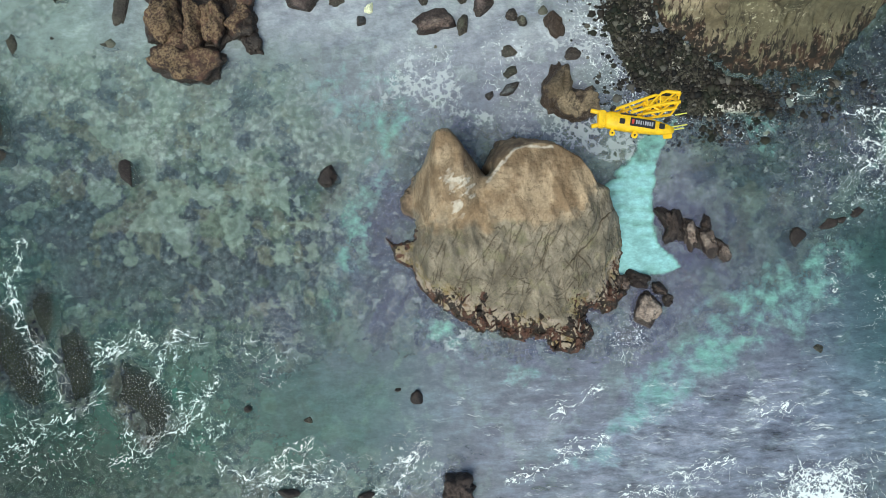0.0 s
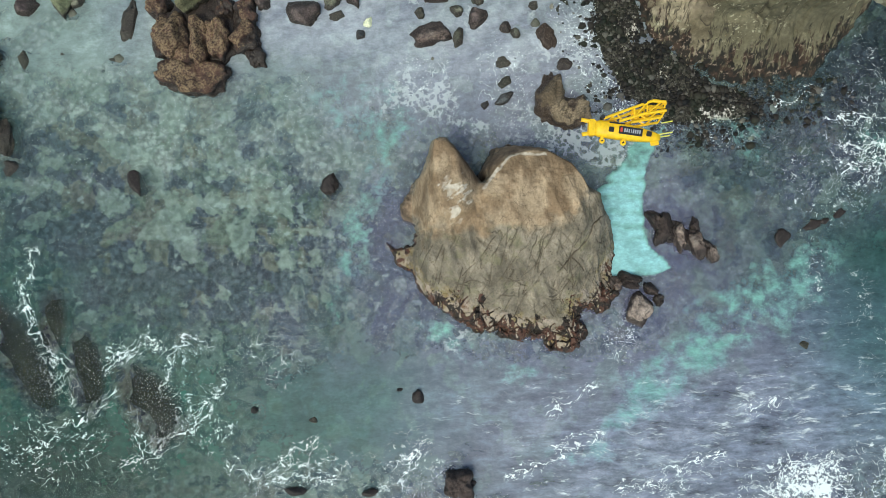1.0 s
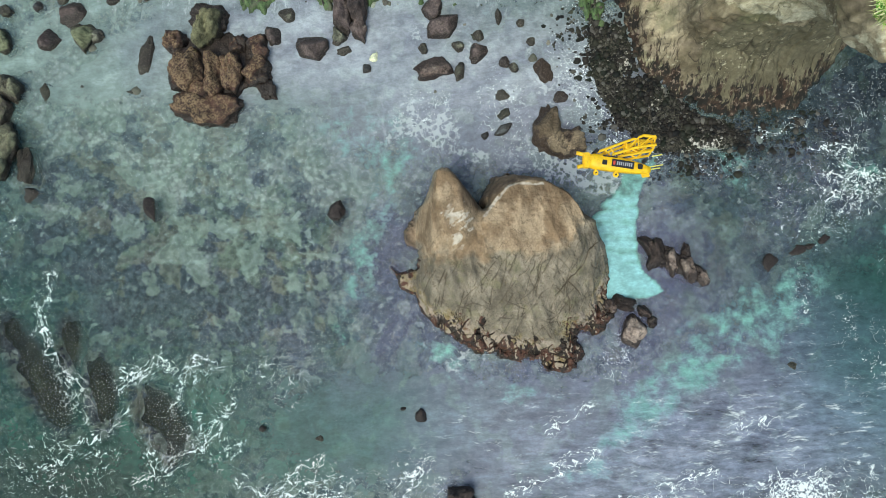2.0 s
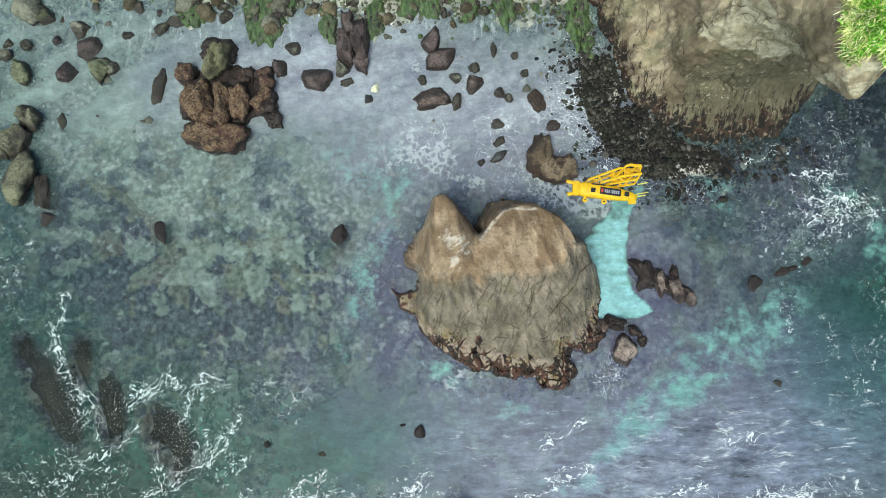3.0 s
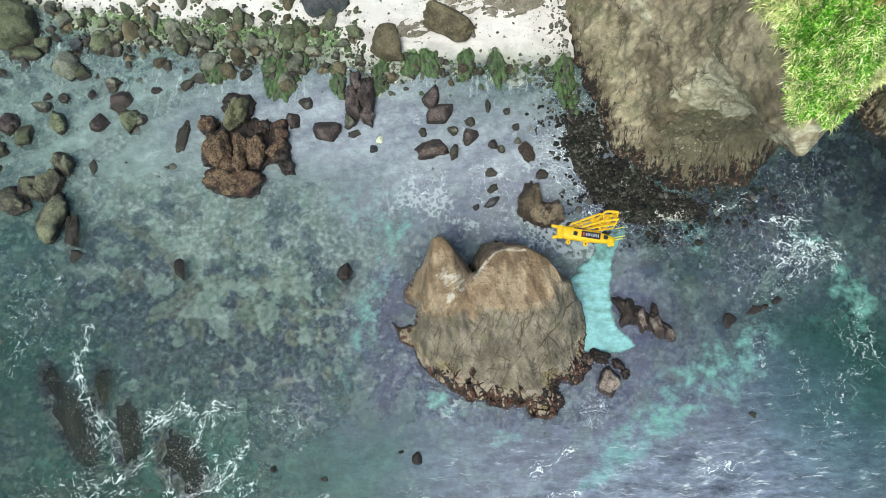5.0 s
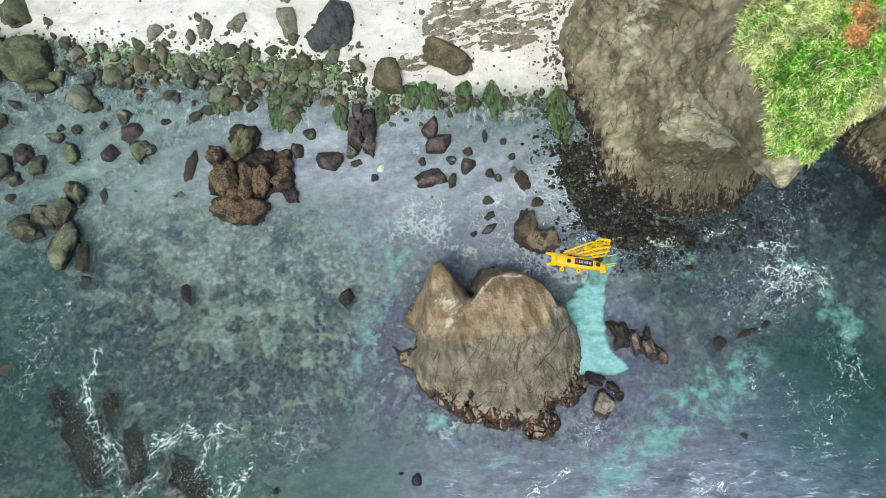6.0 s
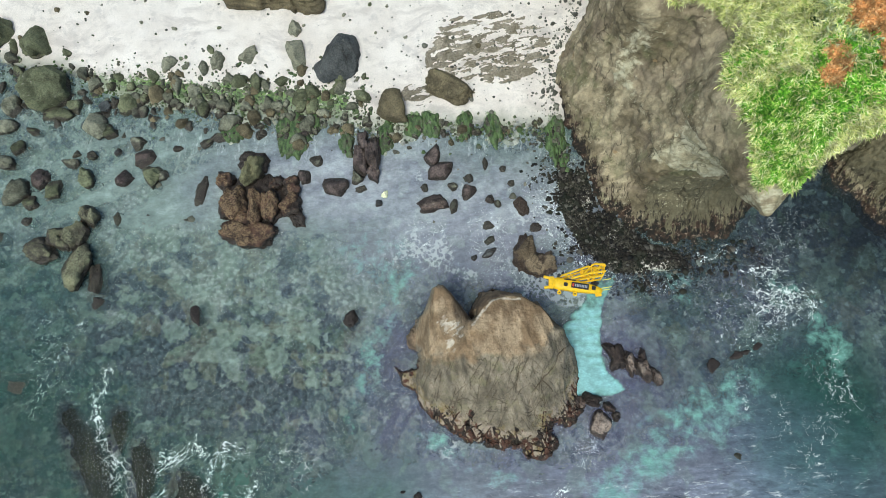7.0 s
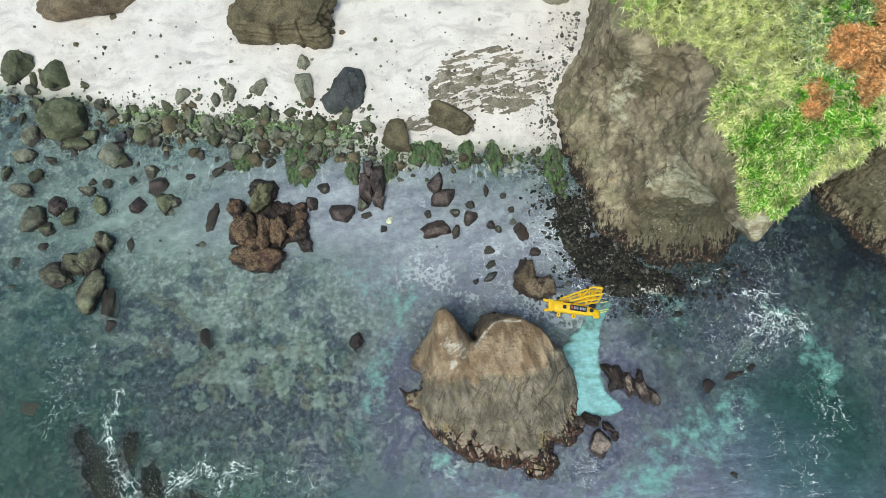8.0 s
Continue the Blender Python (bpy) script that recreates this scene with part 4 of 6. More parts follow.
def build_island():
    gx, gy = np.arange(-6.4, 17.4, 0.06), np.arange(-10.4, 11.4, 0.06)
    X, Y = np.meshgrid(gx, gy)
    wob, fine_wob = fbm(X * 0.8, Y * 0.8, octaves=3, seed=68), fbm(X * 2.6, Y * 2.6, octaves=3, seed=69)
    D = plan_distance(X + 0.1 * wob + 0.1 * fine_wob, Y + 0.1 * fbm(X * 0.9, Y * 0.9, octaves=3, seed=67) - 0.1 * fine_wob, ISLAND_PLAN)
    Z = island_height(X, Y, D)
    south = smooth(-0.5, -4.5, Y - 0.14 * (X - 6))
    low = smooth(3.4, 0.6, D) * south
    # cracks: a steep family over the whole back, a crossing one in the east, one long joint
    rng = np.random.default_rng(61)
    joint = np.zeros(X.shape)
    for _ in range(95):
        fracture(joint, gx, gy, rng.uniform(-1.2, 14.2), rng.uniform(-4.0, 2.6), rng.normal(-111, 11), rng.uniform(0.5, 3.2), rng.uniform(0.008, 0.034), rng, False, rng.uniform(0.3, 1.0), 1.5, 0.15)
    for _ in range(26):
        fracture(joint, gx, gy, rng.uniform(7.5, 14.6), rng.uniform(-4.6, 1.6), rng.normal(-58, 13), rng.uniform(0.5, 2.4), rng.uniform(0.008, 0.03), rng, False, rng.uniform(0.4, 1.0), 1.5, 0.15)
    for _ in range(14):
        fracture(joint, gx, gy, rng.uniform(0, 12), rng.uniform(-6.0, -2.5), rng.normal(-175, 12), rng.uniform(1.0, 3.0), rng.uniform(0.012, 0.035), rng, False, 0.7)
    fracture(joint, gx, gy, 14.4, 3.4, -139, 7.2, 0.035, rng, False)
    fracture(joint, gx, gy, 9.3, -1.2, -137, 5.4, 0.05, rng, False)
    fracture(joint, gx, gy, 13.4, 0.6, -57, 4.2, 0.09, rng, False)
    # dark clefts that run up from the southern edge and branch
    slash = np.zeros(X.shape)
    rim_line = np.array(ISLAND_PLAN[21:36])
    for _ in range(50):
        t = rng.uniform(0, len(rim_line) - 1.01)
        x, y = rim_line[int(t)] * (1 - t % 1) + rim_line[int(t) + 1] * (t % 1)
        deg, reach = rng.normal(94 + 2.2 * (x - 7), 26), rng.uniform(0.7, 2.2) + (rng.random() < 0.3) * rng.uniform(0.6, 1.8)
        reach *= 0.55 + 0.45 * float(smooth(0, 5, x))
        fracture(slash, gx, gy, x, y, deg, reach, rng.uniform(0.02, 0.08), rng, soft=2.4, wander=0.14)
        if rng.random() < 0.75:
            k = 0.55 * reach
            fracture(slash, gx, gy, x + k * math.cos(radians(deg)), y + k * math.sin(radians(deg)), deg + rng.choice((-48, 48)), 0.7 * reach, 0.04, rng, soft=2.4)
    # irregular crevices, wider towards the water
    band = smooth(3.4, 0.9, D + 1.1 * wob) * south
    for turn, seed in ((-22, 75), (18, 76), (52, 78)):
        c, k = math.cos(radians(turn)), math.sin(radians(turn))
        wander = np.abs(fbm((X * c + Y * k) * 0.95 + 0.15 * fine_wob, (Y * c - X * k) * 0.36, octaves=4, seed=seed))
        slash = np.maximum(slash, smooth(0.09 + 0.2 * smooth(1.8, 0.1, D), 0.03, wander) * band * (1 if seed < 78 else 0.8))
    # blotches of crust, thicker towards the water
    blotch = fbm((X * 0.94 + Y * 0.34) * 1.15, (Y * 0.94 - X * 0.34) * 0.62, octaves=6, seed=88, rough=0.66)
    blotch = 0.9 * smooth(0.26, 0.38, blotch + 0.34 * smooth(1.7, 0.1, D)) * smooth(3.6, 1.8, D + 0.8 * wob) * south
    block, gap = pieces((X * 0.95 + Y * 0.3) * 0.8 + 0.2 * wob, (Y - 0.3 * X) * 0.7 + 0.2 * wob, 62)
    fine, small_gap = pieces(X * 1.7 + 0.35 * wob, Y * 1.5 + 0.3 * wob, 65)
    split = np.maximum(smooth(0.14, 0.04, gap), 0.45 * smooth(0.16, 0.04, small_gap)) * smooth(2.4, 0.7, D + 0.7 * wob) * south
    joint = np.maximum(joint, 0.7 * smooth(0.1, 0.02, gap) * low)
    for turn, seed in ((-21, 86), (30, 87)):
        c, k = math.cos(radians(turn)), math.sin(radians(turn))
        joint = np.maximum(joint, 0.75 * smooth(0.022, 0.006, np.abs(fbm((X * c + Y * k) * 0.55, (Y * c - X * k) * 0.12, octaves=4, seed=seed))))
    ridge = smooth(0.9, 2.6, Y + 0.7 * wob + 0.3 * fine_wob - 0.9 * smooth(9, 12, X) * (X - 9) + 0.5 * smooth(2, -2, X)) * smooth(0.2, 0.8, D)
    joint *= (1 - 0.9 * ridge) * (0.35 + 0.65 * smooth(-0.5, 0.2, fbm(X * 0.9, Y * 0.9, octaves=3, seed=66)))
    # a pale vein along the rim of the dome, and a bleached patch beside the notch
    vein = np.zeros(X.shape)
    for x0, y0, x1, y1 in ((3.6, 4.9, 4.4, 5.9), (4.4, 5.9, 5.4, 7.2), (5.4, 7.2, 6.2, 7.7), (6.2, 7.7, 8.6, 7.6)):
        t = np.clip(((X - x0) * (x1 - x0) + (Y - y0) * (y1 - y0)) / ((x1 - x0) ** 2 + (y1 - y0) ** 2), 0, 1)
        away = np.hypot(X - x0 - t * (x1 - x0) + 0.09 * wob + 0.05 * fine_wob, Y - y0 - t * (y1 - y0) + 0.09 * wob - 0.05 * fine_wob)
        vein = np.maximum(vein, smooth(0.17, 0.06, away) * (0.9 + 0.4 * fine_wob))
    # shade painted on the dome's north rim and the horn's east flank
    shaded_brown = np.maximum(smooth(0.0, 0.5, np.hypot(X - 7.8, Y - 3.6) - 4.4 - 0.1 * wob) * smooth(4.6, 5.4, Y) * smooth(3.3, 3.6, X), smooth(0.5, 1.3, X - 1.25 + 0.22 * np.maximum(Y - 3.6, 0) + 0.15 * wob) * smooth(5.2, 6.2, Y) * smooth(3.8, 3.4, X))
    # brown rock of the west knob
    shaded_brown = np.maximum(shaded_brown, smooth(-2.3, -2.7, X) * smooth(2.0, 2.6, Y))
    patch_at = np.exp(-(((X - 1.4 + 0.25 * (Y - 4)) / 1.25) ** 2) - ((Y - 4.0) / 1.7) ** 2)
    torn = fbm((X * 0.8 + Y * 0.6) * 1.1, (Y * 0.8 - X * 0.6) * 2.6, octaves=4, seed=74)
    vein = np.maximum(vein, smooth(0.0, 0.25, torn + 0.75 * patch_at - 0.42) * smooth(0.2, 0.5, patch_at + 0.15 * fine_wob) * (0.7 + 0.5 * fine_wob))
    slant = fbm((X * 0.94 + Y * 0.34) * 0.8, (Y * 0.94 - X * 0.34) * 0.28, octaves=5, seed=81)
    facet = np.abs(fbm((X * 0.92 + Y * 0.38) * 0.55, (Y * 0.92 - X * 0.38) * 0.16, octaves=3, seed=85))
    calm = 1 - 0.6 * ridge
    Z = Z + (0.16 * slant - 0.5 * facet * smooth(0.3, 1.5, D)) * calm + 0.035 * fbm(X * 4, Y * 4, octaves=3, seed=83) - 0.16 * joint + (0.5 * block + 0.22 * fine) * low - 0.2 * np.maximum(slash, split) * smooth(-0.2, 0.3, D)
    Z = np.maximum(np.where(Z < 0, 3 * Z, Z), -4.5)
    me = mesh_from("island_rock", np.stack([X, Y, Z], -1).reshape(-1, 3), grid_faces(*X.shape), ISLAND)
    channel(me, "ridge", ridge)
    channel(me, "crack", joint)
    channel(me, "vein", np.clip(vein, 0, 1))
    channel(me, "shaded_brown", shaded_brown)
    rim = smooth(0.3, 0.05, D + 0.12 * fine_wob) * (0.35 + 0.65 * smooth(2.5, 0.5, Y))
    spur = smooth(-2.5, -3.0, X) * smooth(1.8, 1.0, Y) * 0.8
    channel(me, "tide", np.clip(np.maximum(np.maximum(rim, spur * (0.6 + 0.6 * fine_wob)), np.maximum(np.maximum(slash, blotch), 0.95 * split)), 0, 1))
    channel(me, "shelf", np.clip(low + 0.5 * smooth(1.5, 0.3, D) * smooth(2, -1, Y), 0, 1))
    return tagged(new("sea_rock", me), "large tan-grey whaleback sea rock with cracked, barnacled southern edge", "rock")


# ---- headlands ----
def bend(rows, n):
    """A smooth curve through the corner rows, in n even steps of their index."""
    rows = np.asarray(rows, float)
    t = np.linspace(0, len(rows) - 1, n)
    i = np.clip(t.astype(int), 0, len(rows) - 2)
    f = (t - i)[:, None]
    pad = np.vstack([2 * rows[0] - rows[1], rows, 2 * rows[-1] - rows[-2]])
    a, b, c, d = pad[i], pad[i + 1], pad[i + 2], pad[i + 3]
    return 0.5 * (2 * b + (c - a) * f + (2 * a - 5 * b + 4 * c - d) * f ** 2 + (3 * b - a - 3 * c + d) * f ** 3)


HEAD_FOOT = [(28, 110), (20.5, 58), (18.6, 48.3), (17.6, 44), (14.6, 38.7), (14.6, 33.7), (16.0, 28.9), (17.6, 23.2), (19.4, 19.0), (23.4, 16.4), (27.2, 14.2), (31.8, 13.9), (35.2, 15.6), (37.2, 19.2), (40.5, 24), (43, 31), (44.5, 45), (47, 110)]
HEAD_EDGE = [(33, 110, -2.2), (23.5, 58, 21), (20.2, 48, 19.5), (17.2, 38.5, 19), (17.8, 32.6, 19.4), (21.6, 31.2, 20.6), (24.6, 28.6, 22.3), (23.4, 22.8, 23.6), (25.0, 18.6, 23), (26.2, 15.4, 21.8), (27.6, 12.5, 20.4), (28.7, 13.2, 21), (30.4, 15.6, 22.6), (34.4, 18, 23.5), (39.3, 21.6, 25), (45.0, 26, 27), (49, 45, 28), (52, 110, -2.2)]
HEAD_SPINE = [(42, 112, -2.2), (38.5, 60, 33), (37.5, 50, 33), (37, 44, 33), (36.5, 38, 33), (35, 33, 32.5), (33, 28, 31.5), (30.6, 23, 29.5), (29.6, 20.5, 28.2), (29, 18.2, 26.2), (28.5, 16, 23.6), (28.5, 16.4, 24.0), (29, 19.5, 27), (29.8, 23, 29.2), (31.5, 28, 31), (34, 36, 32.5), (35, 50, 33), (38, 112, -2.2)]


PALE_ROCK = [(26.0, 22.4, 2.2, 1.3, -25, 0.85), (28.0, 19.2, 1.2, 2.2, 32, 0.85), (24.6, 21.2, 2.6, 1.3, -20, 0.95), (26.6, 19.8, 1.4, 1.2, 0, 0.85), (26.0, 16.6, 0.7, 1.6, 15, 0.6), (19.7, 30.0, 0.9, 3.0, 8, 0.75), (20.9, 27.0, 0.7, 2.2, 15, 0.6), (18.6, 28.0, 0.7, 2.4, 15, 0.5), (17.2, 31.6, 0.8, 2.4, 10, 0.4), (21.2, 32.6, 1.8, 1.2, 0, 0.4), (21.0, 25.4, 1.2, 2.4, 20, 0.35)]


def face_profile(v, bulge):
    """How far towards the top edge a face has gone at the height v: the lower part juts out."""
    return v ** (1 + bulge)


def build_headland(name, foot, edge, spine, label, seed, bulges, shelves, north=0.0):
    n, nv, nw = 520, 150, 130
    F, T, S = bend(foot, n), bend(edge, n), bend(spine, n)
    lift = np.interp(np.linspace(0, 1, n), np.linspace(0, 1, len(bulges)), bulges)
    v = np.linspace(0, 1, nv)[None, :]
    k = face_profile(v, lift[:, None])[..., None]
    base = -2.2
    face = np.empty((n, nv, 3))
    face[..., :2] = F[:, None, :] * (1 - k) + T[:, None, :2] * k
    face[..., 2] = base + (T[:, 2:3] - base) * v
    # a low sloping shelf along the foot of the seaward faces
    inward = S[:, :2] - F
    inward /= np.linalg.norm(inward, axis=1, keepdims=True)
    shelf = np.interp(np.linspace(0, 1, n), np.linspace(0, 1, len(shelves)), shelves)
    inward += north * (shelf / shelf.max())[:, None] * np.array((0.15, 1.0))
    inward /= np.linalg.norm(inward, axis=1, keepdims=True)
    face[..., :2] += inward[:, None, :] * (shelf[:, None] * smooth(0.06, 0.24, v) * smooth(0.98, 0.6, v))[..., None]
    w = np.linspace(0, 1, nw)[None, 1:, None]
    top = T[:, None, :] * (1 - w) + S[:, None, :] * w
    top[..., 2] += 0.12 * np.linalg.norm(S - T, axis=1)[:, None] * np.sin(np.pi * w[..., 0]) * 0.8
    P = np.concatenate([face, top], 1)
    du, dv = np.gradient(P, axis=0), np.gradient(P, axis=1)
    N = np.cross(dv, du)
    N /= np.linalg.norm(N, axis=2, keepdims=True) + 1e-9
    if np.mean(N[:, nv + 10 :, 2]) < 0:
        N = -N
    x, y, z = P[..., 0], P[..., 1], P[..., 2]
    strata = (z * 0.55 + 0.25 * x + 0.3 * y + 0.7 * fbm(x * 0.2, y * 0.2, z * 0.2, 3, seed + 3)) % 1.0
    rough = 0.12 * strata + 0.55 * fbm(x * 0.2, y * 0.2, z * 0.14, 6, seed, 0.58) + 0.22 * (1 - np.abs(fbm(x * 0.45, y * 0.45, z * 0.22, 4, seed + 7))) + 0.12 * fbm(x * 1.8, y * 1.8, z * 1.2, 3, seed + 9)
    gully = 1 - smooth(0, 0.12, np.abs(fbm(x * 0.3, y * 0.3, z * 0.05, 3, seed + 13)))
    level = np.r_[v[0], np.ones(nw - 1)][None, :]
    amount = np.where(level < 1, smooth(1.02, 0.9, level) * 0.8 + 0.2, 0.25)
    P = P + N * (amount * (rough - 0.4 - 0.3 * gully * smooth(0.55, 0.1, level)))[..., None]
    me = mesh_from(name, P.reshape(-1, 3), grid_faces(n, P.shape[1]), CLIFF)
    x, y, z = P[..., 0], P[..., 1], P[..., 2]
    channel(me, "pale", np.where(z > 17.5, 0.3, 1.0) * smooth(9.0, 10.6, z + 0.5 * vnoise(x * 0.8, y * 0.8, seed=93)) * lobes(x, y, PALE_ROCK, 3.0) + 0.55 * smooth(15.5, 14.0, y + 0.2 * z - 4) * smooth(14, 18, z) - 0.03)
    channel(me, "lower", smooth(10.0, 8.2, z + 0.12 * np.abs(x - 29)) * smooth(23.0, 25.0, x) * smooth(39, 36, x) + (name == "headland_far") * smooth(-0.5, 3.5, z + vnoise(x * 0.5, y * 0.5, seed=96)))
    me.materials.append(TURF)
    grassy = np.zeros((n - 1, P.shape[1] - 1), np.int32)
    grassy[:, nv + 20 :] = P[1:, nv + 21 :, 1] > 16.0
    me.polygons.foreach_set("material_index", grassy.ravel())
    return tagged(new(name, me), label, "cliff", kind="structure"), P[:, nv:, :], N[:, nv:, :]


# ---- boulders ----
BALLS = {}


def ball(detail):
    if detail not in BALLS:
        bm = bmesh.new()
        bmesh.ops.create_icosphere(bm, subdivisions=detail, radius=1)
        BALLS[detail] = (np.array([v.co[:] for v in bm.verts]), np.array([[v.index for v in f.verts] for f in bm.faces]))
        bm.free()
    return BALLS[detail]


def boulder_points(a, b, up, down, seed, detail=4, cuts=8, box=0.0):
    """A lump cut by random planes, a and b half wide, reaching up and down from its widest level."""
    rng = np.random.default_rng(seed)
    p = ball(detail)[0].copy()
    o = rng.uniform(-50, 50, 3)
    r = 1 + 0.3 * fbm(p[:, 0] * 1.1 + o[0], p[:, 1] * 1.1 + o[1], p[:, 2] * 1.1 + o[2], 3, 3)
    p *= r[:, None]
    if box:
        p *= 1 - box + box / ((np.abs(ball(detail)[0]) ** 5).sum(1) ** 0.2)[:, None]
    for _ in range(cuts):
        way = rng.normal(size=3) * (1, 1, 0.8)
        way /= np.linalg.norm(way)
        if way[2] < -0.2:
            way = -way
        d = rng.uniform(0.52, 0.9)
        over = p @ way - d
        p -= np.where(over > 0, over * 0.9, 0)[:, None] * way
    if detail > 2:
        q = p * 2.3 + o
        p *= (1 + 0.07 * fbm(q[:, 0], q[:, 1], q[:, 2], 3, 5) + 0.025 * fbm(q[:, 0] * 4, q[:, 1] * 4, q[:, 2] * 4, 2, 6))[:, None]
    for axis, half in ((0, a), (1, b)):
        p[:, axis] = (p[:, axis] - (p[:, axis].max() + p[:, axis].min()) / 2) / np.ptp(p[:, axis]) * 2 * half
    p[:, 2] = np.where(p[:, 2] > 0, p[:, 2] / p[:, 2].max() * up, p[:, 2] / -p[:, 2].min() * down)
    return p


LABELS = {
    "beach": "{} boulder lying on the pale sand beach",
    "shore": "{} boulder among green-weeded stones at the water's edge",
    "left": "{} rounded rock standing in calm shallow water",
    "mid": "{} rock breaking the surface of shallow water",
    "right": "{} rock washed by foam in open water",
    "south": "{} reef rock awash in open water",
    "kelp": "{} drowned reef mound under a film of water",
}
count = 0


def boulder(x, y, a, b, deg, h, tone, group):
    global count
    count += 1
    g = float(ground_z(x, y))
    middle = max(g, 0.0)
    if tone == "s":
        middle, h = -0.12, h + 0.08
    if tone == "k":
        middle, h = -0.8, 0.62
    me = mesh_from("boulder", boulder_points(a, b, h, middle - g + 0.5, 100 + count, 5 if a > 2.4 else 4 if a > 0.7 else 3, 2 if tone == "k" else 4 if tone == "s" else 3 if a < 1.6 and group in ("left", "shore", "mid") else 5), ball(5 if a > 2.4 else 4 if a > 0.7 else 3)[1], ROCKS[tone][0])
    if tone == "k":
        co = np.empty(len(me.vertices) * 3)
        me.vertices.foreach_get("co", co)
        co = co.reshape(-1, 3)
        co[:, :2] *= (1 + 0.3 * fbm(co[:, 0] * 0.45 + x, co[:, 1] * 0.45 + y, octaves=4, seed=88))[:, None]
        co[:, 2] += 0.22 * fbm(co[:, 0] * 0.9 + x, co[:, 1] * 0.9 + y, octaves=4, seed=89)
        me.vertices.foreach_set("co", co.ravel())
    ob = new("reef_mound" if tone == "k" else "boulder", me)
    ob.matrix_world = pose(x, y, middle, 0, 0, deg)
    return tagged(ob, LABELS[group].format(ROCKS[tone][1]), "reef" if tone == "k" else "rock", group + " rocks")


def cluster(rows, label, box=0.35):
    """One rock mass: its first lobe, with the other lobes as parts of it. Each lobe may end in its own blockiness."""
    x0, y0 = rows[0][:2]
    whole = None
    for i, (x, y, a, b, deg, h, tone, *own) in enumerate(rows):
        p = boulder_points(a, b, h, 2.2, int(abs(x * 31 + y * 17)) + i, 5, 0 if own else 2, own[0] if own else box)
        q = p * 0.9 + (x, y, 0)
        p *= 1 + (0.13 * np.sqrt(0.02 + vnoise(q[:, 0], q[:, 1], q[:, 2], 15 + i) ** 2) - 0.06 + 0.05 * fbm(q[:, 0] * 2.5, q[:, 1] * 2.5, q[:, 2] * 2.5, 3, 25 + i))[:, None]
        me = mesh_from("sea_rock" if i == 0 else "rock_lobe", p, ball(5)[1], ROCKS[tone][0])
        ob = new("sea_rock" if i == 0 else "rock_lobe", me)
        if i == 0:
            whole = tagged(ob, label, "rock")
            whole.location = (x, y, 0)
        else:
            ob.parent = whole
            ob.location, ob.rotation_euler = (x - x0, y - y0, 0), (0, 0, radians(deg))
            if tone != rows[0][6]:
                tagged(ob, "smooth olive-brown pillar of rock" if tone == "c" else "pale pinkish tilted slab" if tone == "v" else "grey-brown slab of rock")
    return whole


def weed_material():
    s = Shade("green_weed")
    p = s.pos()
    strand = s.noise(s.mapped(s.warped(p, 0.8, 0.4), 0, (1.8, 0.7, 1.0)), 1.5, 6, 0.72)
    clump = s.noise(s.warped(p, 0.6, 0.8), 0.8, 5, 0.65)
    col = s.mix(s.step(strand, 0.34, 0.66), (0.032, 0.05, 0.022), (0.12, 0.18, 0.062))
    col = s.mix(s.step(clump, 0.5, 0.62, 0.0, 0.7), col, s.mix(strand, (0.03, 0.03, 0.02), (0.14, 0.13, 0.085)))
    col = s.mix(s.step(s.noise(p, 2.2, 5, 0.75), 0.58, 0.7, 0.0, 0.6), col, (0.2, 0.31, 0.09))
    return s.done(s.solid(col, 0.55, s.bump(strand, 0.45, 0.12), gloss=0.4))


WEED = weed_material()


def ledge(x, y, a, b, deg, seed):
    """A ragged weed-covered ledge that hangs into the water, with a few bare stones."""
    rng = np.random.default_rng(seed)
    X, Y = np.meshgrid(np.arange(-1.5 * a, 1.5 * a, 0.09), np.arange(-1.5 * b, 1.5 * b, 0.09))
    o = seed * 1.7
    wx, wy = X + 0.4 * fbm(X * 0.9 + o, Y * 0.9, octaves=5, seed=131), Y + 0.28 * b * fbm(X * 1.1 + o, Y * 0.25, octaves=5, seed=135)
    near = 1 - (np.abs(wx / a) ** 2.4 + np.abs(wy / b) ** 2.4)
    Z = -0.6 + 0.85 * smooth(-0.7, 0.6, near) + 0.14 * fbm(X * 2.2 + o, Y * 0.7, octaves=4, seed=139)
    me = mesh_from("weedy_ledge", np.stack([X, Y, Z], -1).reshape(-1, 3), grid_faces(*X.shape), WEED)
    whole = tagged(new("weedy_ledge", me), "low rock ledge under hanging green seaweed at the waterline", "rock", "weedy ledges")
    whole.matrix_world = pose(x, y, max(float(ground_z(x, y + 0.5 * b)), 0.05), 0, 0, deg)
    for i in range(5):
        q = boulder_points(a * rng.uniform(0.14, 0.3), b * rng.uniform(0.1, 0.22), rng.uniform(0.12, 0.3), 0.6, seed * 9 + i, 3, 8)
        ob = new("stone", mesh_from("stone", q, ball(3)[1], ROCKS["m" if i % 2 else "g"][0]))
        ob.parent = whole
        ob.location = (a * rng.uniform(-0.7, 0.7), b * rng.uniform(-0.7, 0.7), rng.uniform(0.1, 0.2))
        ob.rotation_euler = (0, 0, rng.normal(0, 0.25))
    return whole


